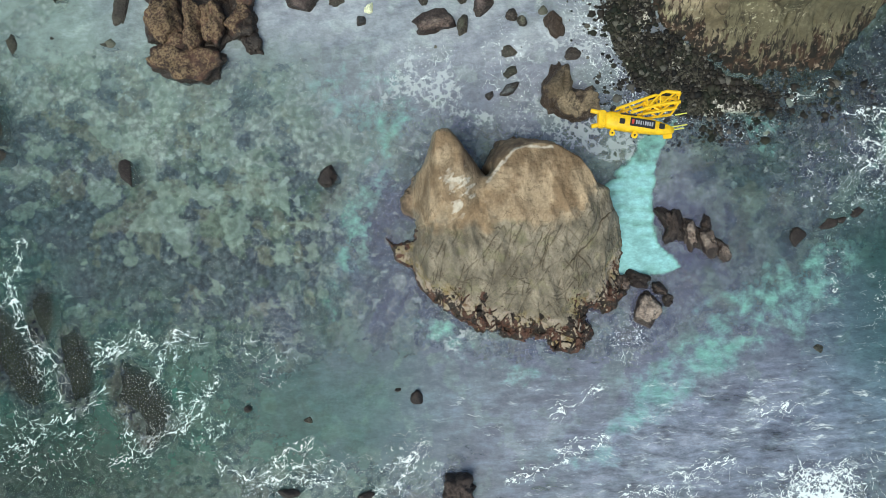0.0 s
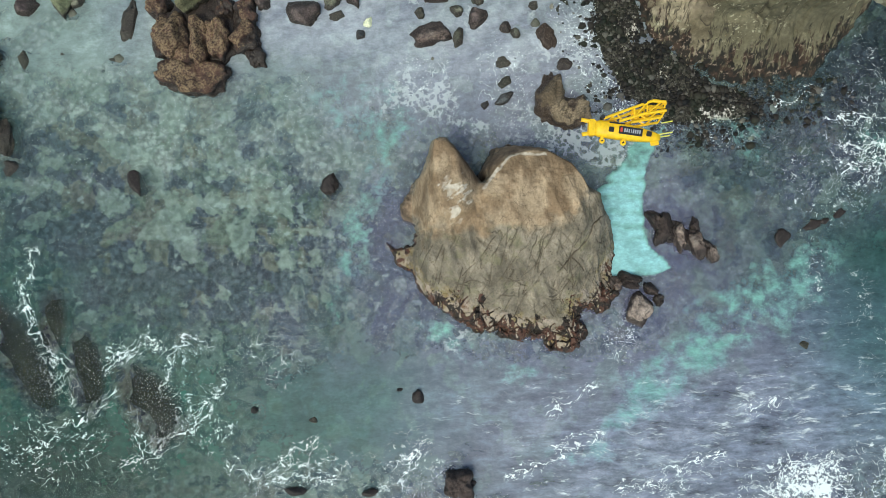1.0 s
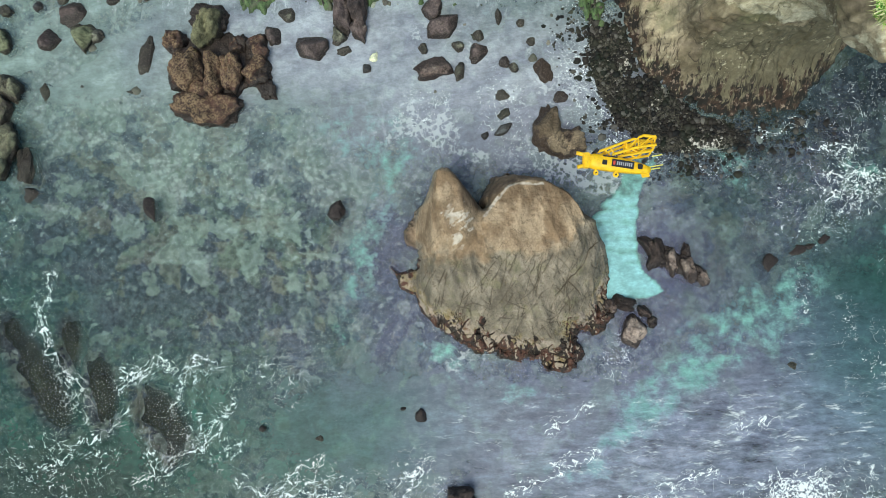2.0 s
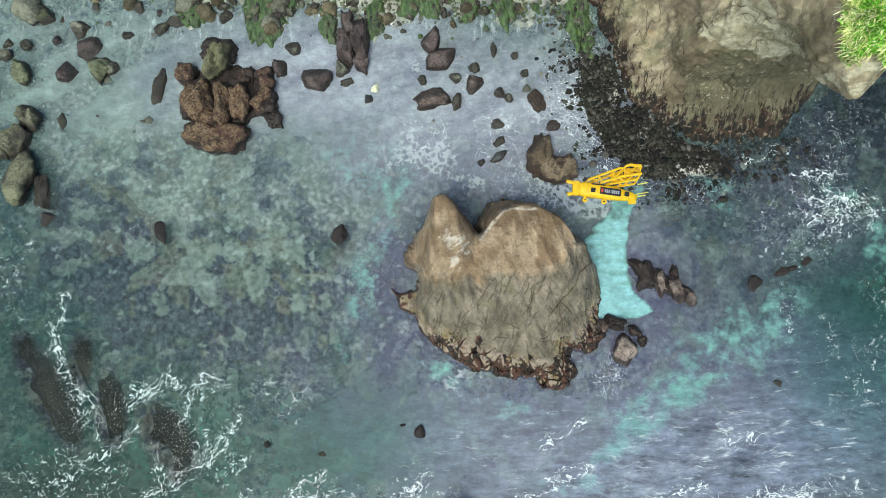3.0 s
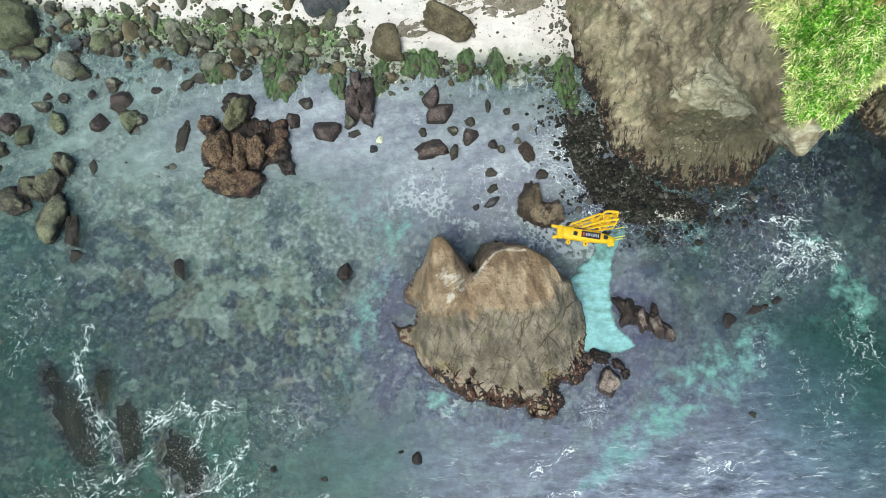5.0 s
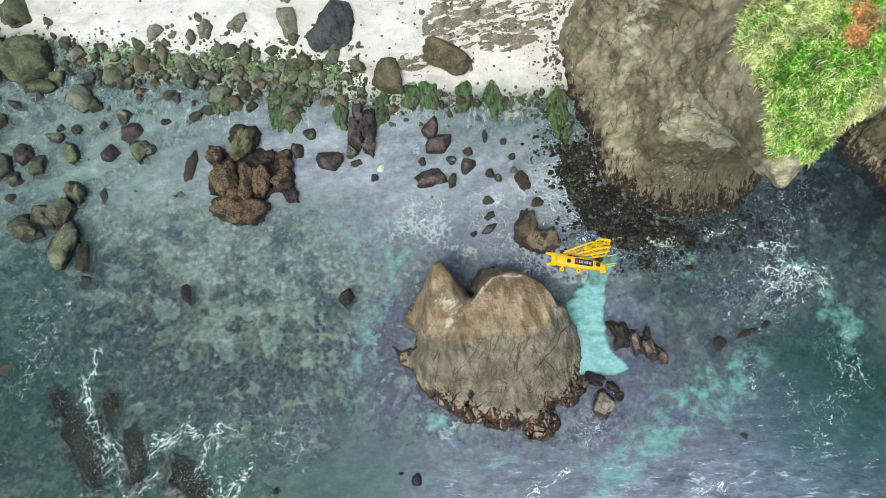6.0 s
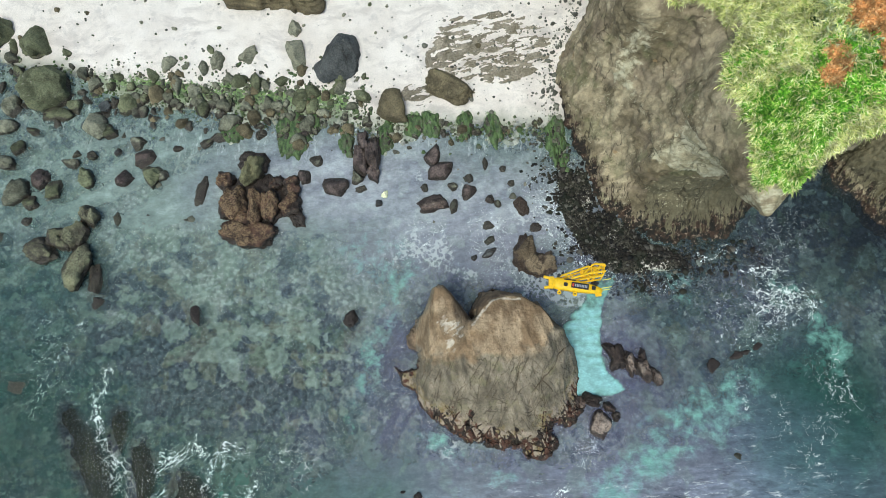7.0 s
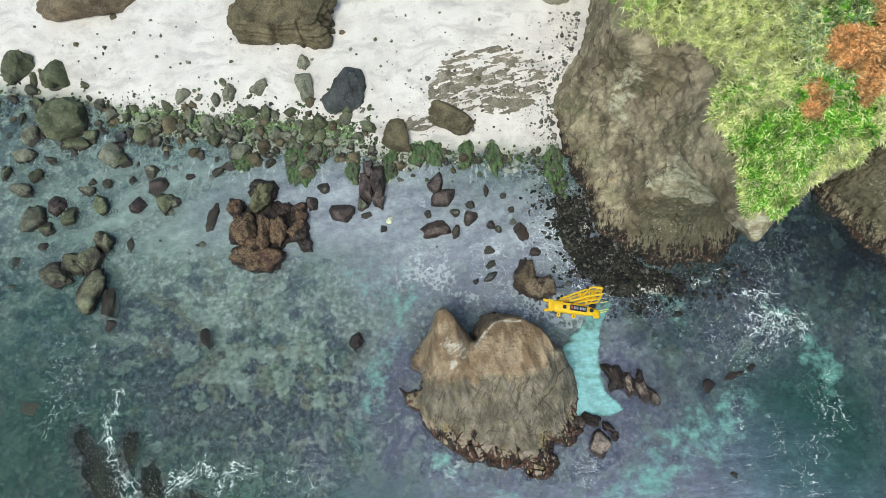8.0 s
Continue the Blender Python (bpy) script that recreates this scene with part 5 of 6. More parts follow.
def layered_block(x, y, a, b, h, deg, seed, label):
    """A squarish rock block with steep sides and level strata."""
    p = ball(6)[0].copy()
    d = (np.abs(p[:, 0]) ** 5 + np.abs(p[:, 1]) ** 5 + np.abs(p[:, 2]) ** 5) ** 0.2
    p /= d[:, None]
    p *= np.array([a, b, h])
    o = seed * 3.1
    course = p[:, 2] * 1.3 + 0.35 * fbm(p[:, 0] * 0.3, p[:, 1] * 0.3, seed=seed)
    bed = 0.5 + 0.5 * cell(np.floor(course).astype(np.int64), np.full(len(p), seed), np.zeros(len(p), np.int64), 3) - 0.9 * smooth(0.2, 0.0, np.abs(course % 1.0 - 0.5) * -1 + 0.5)
    lump = fbm(p[:, 0] * 0.3 + o, p[:, 1] * 0.3, p[:, 2] * 0.3, 5, seed + 2)
    cleft = smooth(0.1, 0.0, np.abs(fbm(p[:, 0] * 0.28 + o, p[:, 1] * 0.16, octaves=3, seed=seed + 5)))
    grow = 1 + 0.08 * bed - 0.07 * p[:, 2] / h + 0.14 * lump - 0.09 * cleft
    p[:, :2] *= grow[:, None]
    p[:, 2] = np.where(p[:, 2] > 0, p[:, 2] + 0.35 * lump - 0.4 * cleft - 0.05 * p[:, 0], p[:, 2] * 0.4)
    ob = tagged(new("rock_block", mesh_from("rock_block", p, ball(6)[1], ROCKS["l"][0])), label, "rock")
    ob.matrix_world = pose(x, y, float(ground_z(x, y)), 0, 0, deg)
    return ob


def scattered(name, spots, sizes, material, label, category, seed, sink=0.3, detail=2):
    """Many small stones as one object."""
    rng = np.random.default_rng(seed)
    shapes = [boulder_points(1, rng.uniform(0.6, 1), rng.uniform(0.5, 0.8), 0.5, seed * 50 + i, detail, 6) for i in range(12)]
    f0, verts, faces, n = ball(detail)[1], [], [], 0
    for (x, y, z), r in zip(spots, sizes):
        p = shapes[rng.integers(12)] * r
        c, s = np.cos(q := rng.uniform(0, 6.28)), np.sin(q)
        verts.append(np.stack([p[:, 0] * c - p[:, 1] * s + x, p[:, 0] * s + p[:, 1] * c + y, p[:, 2] + z + r * (0.5 - sink)], 1))
        faces.append(f0 + n)
        n += len(p)
    return tagged(new(name, mesh_from(name, np.vstack(verts), np.vstack(faces), material)), label, category, kind="stuff")


def stone_mix(name, stops, mossy=0.0):
    """Stones of many tones, one per stone."""
    s = Shade(name)
    p = s.pos()
    col = s.mix(s.step(s.island(), 0.1, 0.6), stops[0], stops[1])
    col = s.mix(s.step(s.island(), 0.75, 0.97), col, stops[2])
    col = s.times(col, s.step(s.noise(p, 7.0, 5, 0.7), 0.25, 0.75, 0.7, 1.3))
    green = s.step(s.math("ADD", s.noise(p, 0.5, 4, 0.6), s.math("MULTIPLY", s.noise(p, 5.0, 3), 0.3)), 0.62, 0.72, 0.0, mossy)
    col = s.mix(green, col, (0.07, 0.13, 0.03))
    return s.done(s.solid(col, 0.75, s.bump(s.noise(p, 9.0, 4), 0.5, 0.05), gloss=0.35))


# ---- leaves ----
def leaves(name, points, normals, size, width, count_each, material, label, category, seed, droop=0.5):
    """Tufts of narrow bent blades, all in one mesh."""
    rng = np.random.default_rng(seed)
    n = len(points) * count_each
    base = np.repeat(points, count_each, 0) + rng.normal(size=(n, 3)) * (0.16, 0.16, 0.03)
    tip = np.repeat(normals, count_each, 0) * 0.3 + rng.normal(size=(n, 3)) * (0.75, 0.75, 0.25) + (0, 0, 0.35)
    tip /= np.linalg.norm(tip, axis=1, keepdims=True)
    length = (size * rng.uniform(0.55, 1.35, n))[:, None]
    side = np.cross(tip, rng.normal(size=(n, 3)))
    side /= np.linalg.norm(side, axis=1, keepdims=True) + 1e-9
    half = side * (width * rng.uniform(0.6, 1.3, n))[:, None] / 2
    mid = base + tip * length * 0.55
    end = base + tip * length
    end[:, 2] -= (droop * length)[:, 0] * rng.uniform(0.2, 1.0, n)
    verts = np.stack([base - half * 0.4, base + half * 0.4, mid + half, mid - half, end + half * 0.12, end - half * 0.12], 1).reshape(-1, 3)
    i = np.arange(n)[:, None] * 6
    faces = np.concatenate([i + [0, 1, 2, 3], i + [3, 2, 4, 5]])
    return tagged(new(name, mesh_from(name, verts, faces, material, False)), label, category, kind="stuff")


# ================= the place =================
BEACH = [
    (-48.8, 53.3, 7.48, 4.67, -6, 4.5, 't'),
    (-12.6, 38.7, 3.25, 3.36, -0, 3.2, 'd'),
    (-18.0, 39.3, 1.19, 2.27, 17, 1.6, 'g'),
    (-18.3, 42.7, 0.91, 1.12, -0, 1.0, 'g'),
    (1.1, 35.2, 3.43, 1.99, -27, 2.0, 'l'),
    (-6.0, 32.5, 1.96, 2.38, 5, 1.6, 'l'),
    (-57.1, 42.6, 2.42, 2.51, -0, 2.4, 'o'),
    (-51.6, 41.6, 2.04, 2.24, -0, 2.0, 'o'),
    (-54.7, 41.1, 0.52, 1.33, 11, 0.6, 'o'),
    (-10.0, 53.1, 2.51, 1.10, -0, 1.2, 'g'),
    (15.4, 52.3, 2.49, 1.37, -0, 1.4, 'g'),
]
SHORE = [
    (-49.7, 35.3, 2.95, 3.75, 36, 2.6, 'o'),
    (-54.0, 32.9, 1.70, 1.55, -0, 1.4, 'g'),
    (-47.8, 31.9, 2.21, 1.13, -0, 0.9, 'o'),
    (-42.6, 30.4, 2.24, 1.80, -21, 1.7, 'g'),
    (-41.0, 29.3, 1.24, 1.11, -0, 1.0, 'o'),
    (-39.0, 33.0, 1.40, 1.54, -0, 1.3, 'o'),
    (-26.0, 30.5, 1.65, 1.29, 39, 1.3, 'g'),
    (-27.4, 28.7, 1.16, 0.71, -0, 0.6, 'g'),
    (-28.7, 27.8, 0.93, 0.63, 11, 0.5, 'o'),
    (-21.0, 32.6, 1.54, 0.81, -0, 0.8, 'g'),
]
SHORE_MORE = [
    (-25.1, 36.1, 1.10, 1.01, 23, 0.8, 'o'),
    (-28.0, 38.7, 0.98, 1.43, -0, 1.0, 'g'),
    (-24.0, 39.4, 0.89, 1.35, -32, 1.0, 'g'),
    (-29.7, 37.8, 0.67, 1.17, -0, 0.8, 'g'),
    (-33.0, 35.5, 0.67, 1.32, -0, 0.8, 'g'),
    (-30.8, 34.7, 1.11, 0.90, -0, 0.7, 'g'),
    (-37.1, 33.9, 0.74, 0.66, -0, 0.6, 'o'),
    (-34.2, 34.0, 0.89, 0.82, -0, 0.6, 'g'),
    (-42.0, 32.9, 0.81, 0.90, -0, 0.7, 'd'),
    (-45.8, 32.9, 0.89, 1.14, -0, 0.8, 'o'),
]
LEFT = [
    (-52.0, 27.2, 0.94, 1.02, -0, 0.9, 'o'),
    (-53.4, 25.4, 1.77, 0.94, -20, 0.9, 'g'),
    (-48.7, 23.1, 1.21, 1.50, -20, 1.2, 'm'),
    (-46.8, 21.9, 0.99, 1.43, -0, 1.0, 'o'),
    (-51.2, 21.5, 1.63, 1.80, -0, 1.4, 'g'),
    (-49.3, 20.2, 0.99, 0.97, -0, 0.7, 'o'),
    (-45.3, 25.3, 1.26, 0.75, -10, 0.8, 'g'),
    (-43.1, 23.2, 1.03, 1.41, 16, 1.0, 'o'),
    (-38.4, 23.3, 1.28, 1.21, -0, 1.0, 'm'),
    (-36.1, 25.9, 1.45, 1.28, 34, 1.0, 'm'),
    (-35.0, 23.8, 1.49, 1.30, -47, 1.1, 'o'),
    (-33.7, 23.7, 0.72, 0.76, -0, 0.6, 'g'),
    (-54.1, 30.2, 1.38, 1.43, 48, 1.1, 'g'),
]
LEFT_MORE = [
    (-50.6, 29.5, 1.08, 0.53, -15, 0.5, 'o'),
    (-49.4, 17.9, 0.77, 0.66, -0, 0.4, 'g'),
    (-38.6, 18.1, 0.63, 1.03, -0, 0.3, 's'),
    (-42.7, 26.3, 0.72, 0.62, -0, 0.5, 'o'),
    (-44.7, 26.5, 0.58, 0.55, -0, 0.4, 'o'),
    (-39.6, 26.8, 0.58, 0.55, -0, 0.5, 'd'),
    (-37.6, 27.9, 1.02, 0.73, -30, 0.7, 'g'),
    (-32.2, 27.2, 0.65, 0.47, -0, 0.4, 'g'),
    (-52.6, 15.8, 1.12, 0.87, -0, 0.2, 's'),
    (-52.5, 12.8, 0.62, 0.43, -0, 0.2, 's'),
    (-37.2, 27.8, 0.71, 1.02, -30, 0.6, 'o'),
    (-56.0, 27.7, 0.73, 1.11, -0, 0.8, 'o'),
    (-47.9, -1.4, 2.02, 1.58, 10, 0.1, 's'),
]
MID = [
    (-28.8, 21.7, 0.79, 2.06, -8, 0.4, 'y'),
    (-28.1, 6.5, 0.59, 1.30, 15, 0.35, 'b'),
    (-10.1, 6.1, 0.92, 1.14, 20, 0.5, 'b'),
    (-16.3, 23.5, 0.93, 1.05, -0, 0.8, 'm'),
    (-12.7, 22.4, 1.78, 1.33, -8, 1.2, 'm'),
    (-9.5, 21.9, 0.78, 0.45, 21, 0.4, 'g'),
    (-7.3, 20.1, 0.49, 0.52, -0, 0.4, 'd'),
    (-34.9, 18.7, 0.49, 0.29, -0, 0.15, 's'),
    (-30.1, 18.1, 0.70, 0.29, -0, 0.15, 's'),
    (0.2, 24.4, 1.63, 1.36, -0, 1.2, 'm'),
    (-0.9, 26.3, 1.07, 1.53, -0, 1.0, 'm'),
    (-0.7, 20.1, 2.10, 1.17, 5, 0.9, 'v'),
    (1.8, 19.7, 0.56, 1.02, -21, 0.6, 'g'),
    (3.6, 21.5, 0.92, 1.04, -0, 0.8, 'm'),
    (1.6, 22.2, 0.64, 0.67, -0, 0.6, 'g'),
]
MID_MORE = [
    (3.6, 23.3, 0.57, 0.60, -0, 0.5, 'g'),
    (6.1, 20.7, 0.56, 0.59, -0, 0.5, 'm'),
    (7.0, 20.1, 0.49, 0.51, -0, 0.5, 'g'),
    (5.6, 25.2, 0.36, 0.91, -0, 0.4, 'g'),
    (9.8, 19.7, 0.86, 1.22, 21, 0.7, 't'),
    (5.9, 17.4, 0.77, 0.58, -0, 0.3, 'g'),
    (6.0, 15.6, 0.70, 0.49, 30, 0.3, 's'),
    (5.9, 14.0, 1.04, 0.49, 25, 0.5, 'd'),
    (4.2, 13.5, 0.49, 0.35, 40, 0.3, 'd'),
    (11.5, 17.1, 0.76, 0.72, -0, 0.4, 'm'),
    (-6.6, 21.3, 0.49, 0.52, -0, 0.35, 'p'),
    (8.7, 22.7, 0.50, 0.45, -0, 0.3, 'g'),
    (7.7, 24.6, 0.43, 0.46, -0, 0.3, 'g'),
    (-1.8, 22.1, 0.50, 0.60, -0, 0.5, 'g'),
]
RIGHT = [
    (30.9, 1.0, 0.7, 0.9, -20, 0.2, 'b'),
    (33.6, 2.2, 0.9, 0.5, 19, 0.15, 'b'),
    (36.2, 3.2, 0.7, 0.4, 25, 0.12, 'b'),
    (34.8, 2.5, 0.5, 0.3, 15, 0.12, 'b'),
    (19.6, -4.4, 0.51, 0.55, 0, 0.5, 'm'),
    (32.6, -8.6, 0.69, 0.59, 0, 0.2, 's'),
]
SOUTH = [
    (-2.1, -13.0, 0.64, 0.68, 0, 0.6, 'b'),
    (-3.8, -12.4, 0.29, 0.20, 30, 0.3, 'b'),
    (-11.6, -15.1, 0.39, 0.34, 0, 0.3, 'o'),
    (-17.0, -14.2, 0.40, 0.34, 0, 0.3, 'b'),
    (-6.5, -21.5, 0.78, 0.39, 1, 0.6, 'b'),
    (-13.2, -21.4, 1.18, 0.44, 1, 0.5, 'b'),
]
KELP = [
    (-38.3, -9.4, 1.7, 5.2, 32, 0, 'k'),
    (-32.3, -10.8, 1.4, 3.5, 8, 0, 'k'),
    (-26.6, -13.5, 1.9, 3.5, 38, 0, 'k'),
    (-35.5, -6.1, 1.05, 2.59, -0, 0, 'k'),
    (-41.0, -5.4, 1.1, 2.2, 20, 0, 'k'),
    (-25.6, -16.5, 0.78, 1.27, -0, 0, 'k'),
]

build_ground()
build_water()
build_island()
_, top_points, top_normals = build_headland("headland", HEAD_FOOT, HEAD_EDGE, HEAD_SPINE, "steep brown weathered sea cliff with a green top", 201,
                                            [0.3, 0.3, 0.2, 0.3, 0.5, 0.5, 0.5, 0.35, 0.5, 0.7, 1.3, -0.4, -0.55, -0.5, -0.3, 0, 0.2, 0.2],
                                            [0, 0, 0, 0, 0, 0.3, 1.2, 2.2, 3.2, 5.0, 6.5, 7.0, 5.5, 2.6, 0.6, 0, 0, 0], 2.0)
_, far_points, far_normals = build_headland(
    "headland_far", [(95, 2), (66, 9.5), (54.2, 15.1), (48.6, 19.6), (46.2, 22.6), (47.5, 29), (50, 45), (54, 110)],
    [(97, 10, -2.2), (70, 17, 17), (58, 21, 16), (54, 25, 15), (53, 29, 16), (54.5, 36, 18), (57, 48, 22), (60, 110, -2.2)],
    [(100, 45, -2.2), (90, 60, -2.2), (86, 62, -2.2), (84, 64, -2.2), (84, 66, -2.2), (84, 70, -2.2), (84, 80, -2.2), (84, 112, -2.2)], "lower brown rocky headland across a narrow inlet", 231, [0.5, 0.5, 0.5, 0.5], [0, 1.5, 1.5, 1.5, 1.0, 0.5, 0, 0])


for group, rows in (("beach", BEACH), ("shore", SHORE + SHORE_MORE), ("left", LEFT + LEFT_MORE), ("mid", MID + MID_MORE), ("right", RIGHT), ("south", SOUTH), ("kelp", KELP)):
    for row in rows:
        boulder(*row, group)

cluster([(-24.3, 20.2, 2.2, 2.6, 0, 2.3, "h", 0.2), (-22.4, 20.4, 3.9, 3.5, 0, 0.8, "h", 0.4), (-22.7, 16.3, 3.5, 1.9, -4, 1.6, "h", 0.6), (-21.9, 19.4, 1.2, 2.4, 0, 2.1, "h", 0.3), (-20.2, 20.0, 1.2, 2.3, 4, 2.0, "h", 0.3), (-23.2, 18.2, 1.5, 1.2, 0, 1.6, "h", 0.2), (-25.6, 22.6, 1.3, 1.7, 0, 1.4, "h", 0.2), (-19.9, 22.4, 1.2, 1.3, 0, 1.3, "h", 0.2), (-17.9, 20.0, 1.5, 1.7, 10, 1.5, "h", 0.3), (-17.9, 22.2, 1.3, 1.6, 0, 1.4, "h", 0.2), (-16.9, 18.2, 0.9, 1.3, 20, 0.8, "h", 0.2), (-22.6, 25.2, 2.1, 1.7, 0, 1.0, "h", 0.3), (-22.5, 23.9, 1.3, 2.3, -4, 2.8, "c", 0.6)],
        "red-brown knobbly rock mass standing in shallow water", 0.15)
cluster([(-42.8, 12.2, 2.0, 2.9, 15, 1.9, "y"), (-42.8, 16.0, 1.4, 1.8, 12, 1.6, "y"), (-41.8, 18.4, 1.3, 1.6, 0, 1.5, "y"), (-47.0, 14.3, 2.2, 1.7, 0, 1.1, "y"), (-40.2, 10.9, 0.9, 1.9, 0, 0.6, "y"), (-39.6, 8.0, 0.7, 0.8, 0, 0.3, "y"), (-44.8, 15.6, 1.9, 1.6, 0, 1.2, "y")],
        "mottled olive-brown lobed rock mass standing in shallow water")
cluster([(-9.6, 25.4, 1.0, 2.6, -3, 1.3, "m"), (-8.2, 26.6, 1.1, 2.8, 6, 1.9, "m"), (-9.5, 28.2, 0.8, 1.3, -4, 1.2, "m"), (-8.0, 23.8, 0.9, 1.3, 10, 1.0, "m"), (-9.8, 23.4, 0.8, 1.0, 0, 0.8, "g")], "upright maroon-brown slabs of rock standing in shallow water", 0.75)
cluster([(10.0, 14.0, 1.35, 2.5, 24, 1.8, "t"), (12.4, 12.6, 1.6, 1.4, 20, 1.5, "t"), (11.1, 12.7, 1.9, 1.5, -20, 1.4, "t")], "heart-shaped tan rock with a dark wet rim")
cluster([(20.2, 1.9, 1.0, 1.6, 28, 1.0, "b"), (21.6, 1.25, 0.75, 1.4, 24, 1.1, "v"), (22.2, 0.9, 2.9, 1.1, -30, 0.5, "b"), (23.1, 0.5, 0.8, 1.45, 30, 1.1, "v"), (24.4, -0.2, 0.7, 1.2, 30, 0.9, "v"), (19.4, 2.7, 0.7, 1.1, 20, 0.7, "b"), (23.0, 2.2, 0.5, 0.9, 10, 0.6, "b")], "jagged dark rock ridge with pale pinkish slabs")
cluster([(17.9, -5.4, 1.25, 1.7, 10, 1.3, "v"), (17.0, -2.7, 1.3, 0.8, -10, 1.0, "b"), (18.9, -3.5, 0.7, 0.65, 0, 0.8, "b"), (15.7, -3.1, 0.7, 0.9, 0, 0.9, "v"), (19.6, -4.6, 0.5, 0.5, 0, 0.6, "b")], "dark crusted rocks beside the large sea rock")
cluster([(1.5, -20.7, 1.55, 1.35, -4, 2.0, "b", 0.85)], "black crusted squarish rock standing in the sea")
layered_block(-20.9, 49.6, 6.1, 4.2, 3.8, -2, 7, "big grey-brown layered rock block on the beach")

# green weed-covered ledges along the waterline
for x, y, a, b, deg, _ in LEDGES:
    ledge(x, y, a, b, deg, int(100 + 3 * x))

# worn bedrock that shows through the sand in strips
def build_outcrop(cx, cy, a, b):
    X, Y = np.meshgrid(np.arange(-a, a, 0.09), np.arange(-b, b, 0.09))
    near = 1 - (X / a) ** 2 - (Y / b) ** 2
    strip = fbm((X + 0.3 * Y) * 0.6, (Y - 0.25 * X) * 2.1, octaves=6, seed=95, rough=0.68) + 0.5 * fbm(X * 0.35, Y * 0.35, octaves=4, seed=97)
    over = np.clip(0.24 * strip + 0.17 * np.minimum(near * 2, 1) - 0.1, -0.5, 0.22) - 0.6 * smooth(0.25, 0.0, near)
    base = float(ground_z(cx, cy))
    me = mesh_from("rock_outcrop", np.stack([X, Y, ground_z(cx + X, cy + Y) - base + over], -1).reshape(-1, 3), grid_faces(*X.shape), ROCKS["w"][0])
    ob = tagged(new("rock_outcrop", me), "worn grey bedrock strips showing through the sand", "rock")
    ob.location = (cx, cy, base)
    return ob


build_outcrop(6.6, 40.4, 8.4, 5.4)
build_outcrop(0.2, 38.4, 2.2, 4.2)
build_outcrop(-2.6, 34.2, 2.4, 1.6)

# stones of the shore band
SHORE_STONE = stone_mix("shore_stone", ((0.055, 0.055, 0.042), (0.15, 0.14, 0.105), (0.28, 0.26, 0.2)), 0.6)
DARK_GRAVEL = stone_mix("dark_gravel", ((0.006, 0.005, 0.005), (0.026, 0.02, 0.016), (0.13, 0.115, 0.1)), 0.06)
rng = np.random.default_rng(23)


def band_spot():
    while True:
        x = rng.uniform(-60, -8.5)
        y = band_y(x) + rng.normal(0.0, 2.4)
        if rng.random() < 0.35 + 0.65 * float(smooth(-55, -30, x)):
            return x, float(y), float(ground_z(x, y))


shapes = [mesh_from("stone", boulder_points(1, rng.uniform(0.6, 0.95), rng.uniform(0.6, 0.9), 0.5, 700 + i, 3, 4), ball(3)[1], ROCKS["gogol"[i % 5]][0]) for i in range(15)]
for i in range(230):
    x, y, z = band_spot()
    r = float(np.clip(rng.lognormal(-0.55, 0.42), 0.25, 1.3))
    ob = new("stone", shapes[rng.integers(15)])
    ob.matrix_world = pose(x, y, z + 0.1 * r, 0, 0, rng.uniform(0, 360)) @ Matrix.Diagonal((r, r, r, 1))
    tagged(ob, "weathered rounded shore stone lying among many others", "stone", "shore stones")
spots = [band_spot() for _ in range(2000)]
scattered("shingle", spots, np.clip(rng.lognormal(-1.9, 0.4, len(spots)), 0.07, 0.35), SHORE_STONE, "small green-weeded shingle along the waterline", "shingle", 3)
spots = [(x, y, float(ground_z(x, y))) for x, y in zip(rng.uniform(-58, 13, 260), rng.uniform(31, 50, 260)) if y - shore_y(x) > 3 and rng.random() < 1.4 - 0.05 * (y - 28)]
sizes = np.clip(rng.lognormal(-1.9, 0.55, len(spots)), 0.06, 0.5)
for (x, y, z), r in zip(spots, sizes):
    if r > 0.2:
        ob = new("pebble", shapes[rng.integers(15)])
        ob.matrix_world = pose(x, y, z + 0.1 * r, 0, 0, rng.uniform(0, 360)) @ Matrix.Diagonal((r, r, r, 1))
        tagged(ob, "loose dark stone lying on the pale sand", "stone", "beach stones")
spots, sizes = [q for q, r in zip(spots, sizes) if r <= 0.2], sizes[sizes <= 0.2]
BEACH_STONE = stone_mix("beach_stone", ((0.08, 0.075, 0.065), (0.16, 0.15, 0.125), (0.26, 0.24, 0.2)), 0.05)
scattered("beach_pebble", spots, sizes, BEACH_STONE, "scattered dark pebbles on pale sand", "pebble", 4)
# weedy stones along the waterline between the slabs and the cliff
for x, y in zip(rng.uniform(-8, 13.5, 46), rng.normal(29.4, 0.9, 46)):
    r = float(np.clip(rng.lognormal(-0.75, 0.4), 0.22, 0.95))
    ob = new("stone", shapes[rng.integers(15)])
    ob.matrix_world = pose(x, y, max(float(ground_z(x, y)), -0.2) + 0.1 * r, 0, 0, rng.uniform(0, 360)) @ Matrix.Diagonal((0.8 * r, r, r, 1))
    tagged(ob, "weathered rounded shore stone lying among many others", "stone", "shore stones")
spots = [(x, y, max(float(ground_z(x, y)), -0.12)) for x, y in zip(rng.uniform(-9, 14, 420), rng.normal(29.3, 1.1, 420))]
scattered("waterline_shingle", spots, np.clip(rng.lognormal(-1.9, 0.45, len(spots)), 0.07, 0.4), SHORE_STONE, "small weedy shingle at the edge of the water", "shingle", 9)
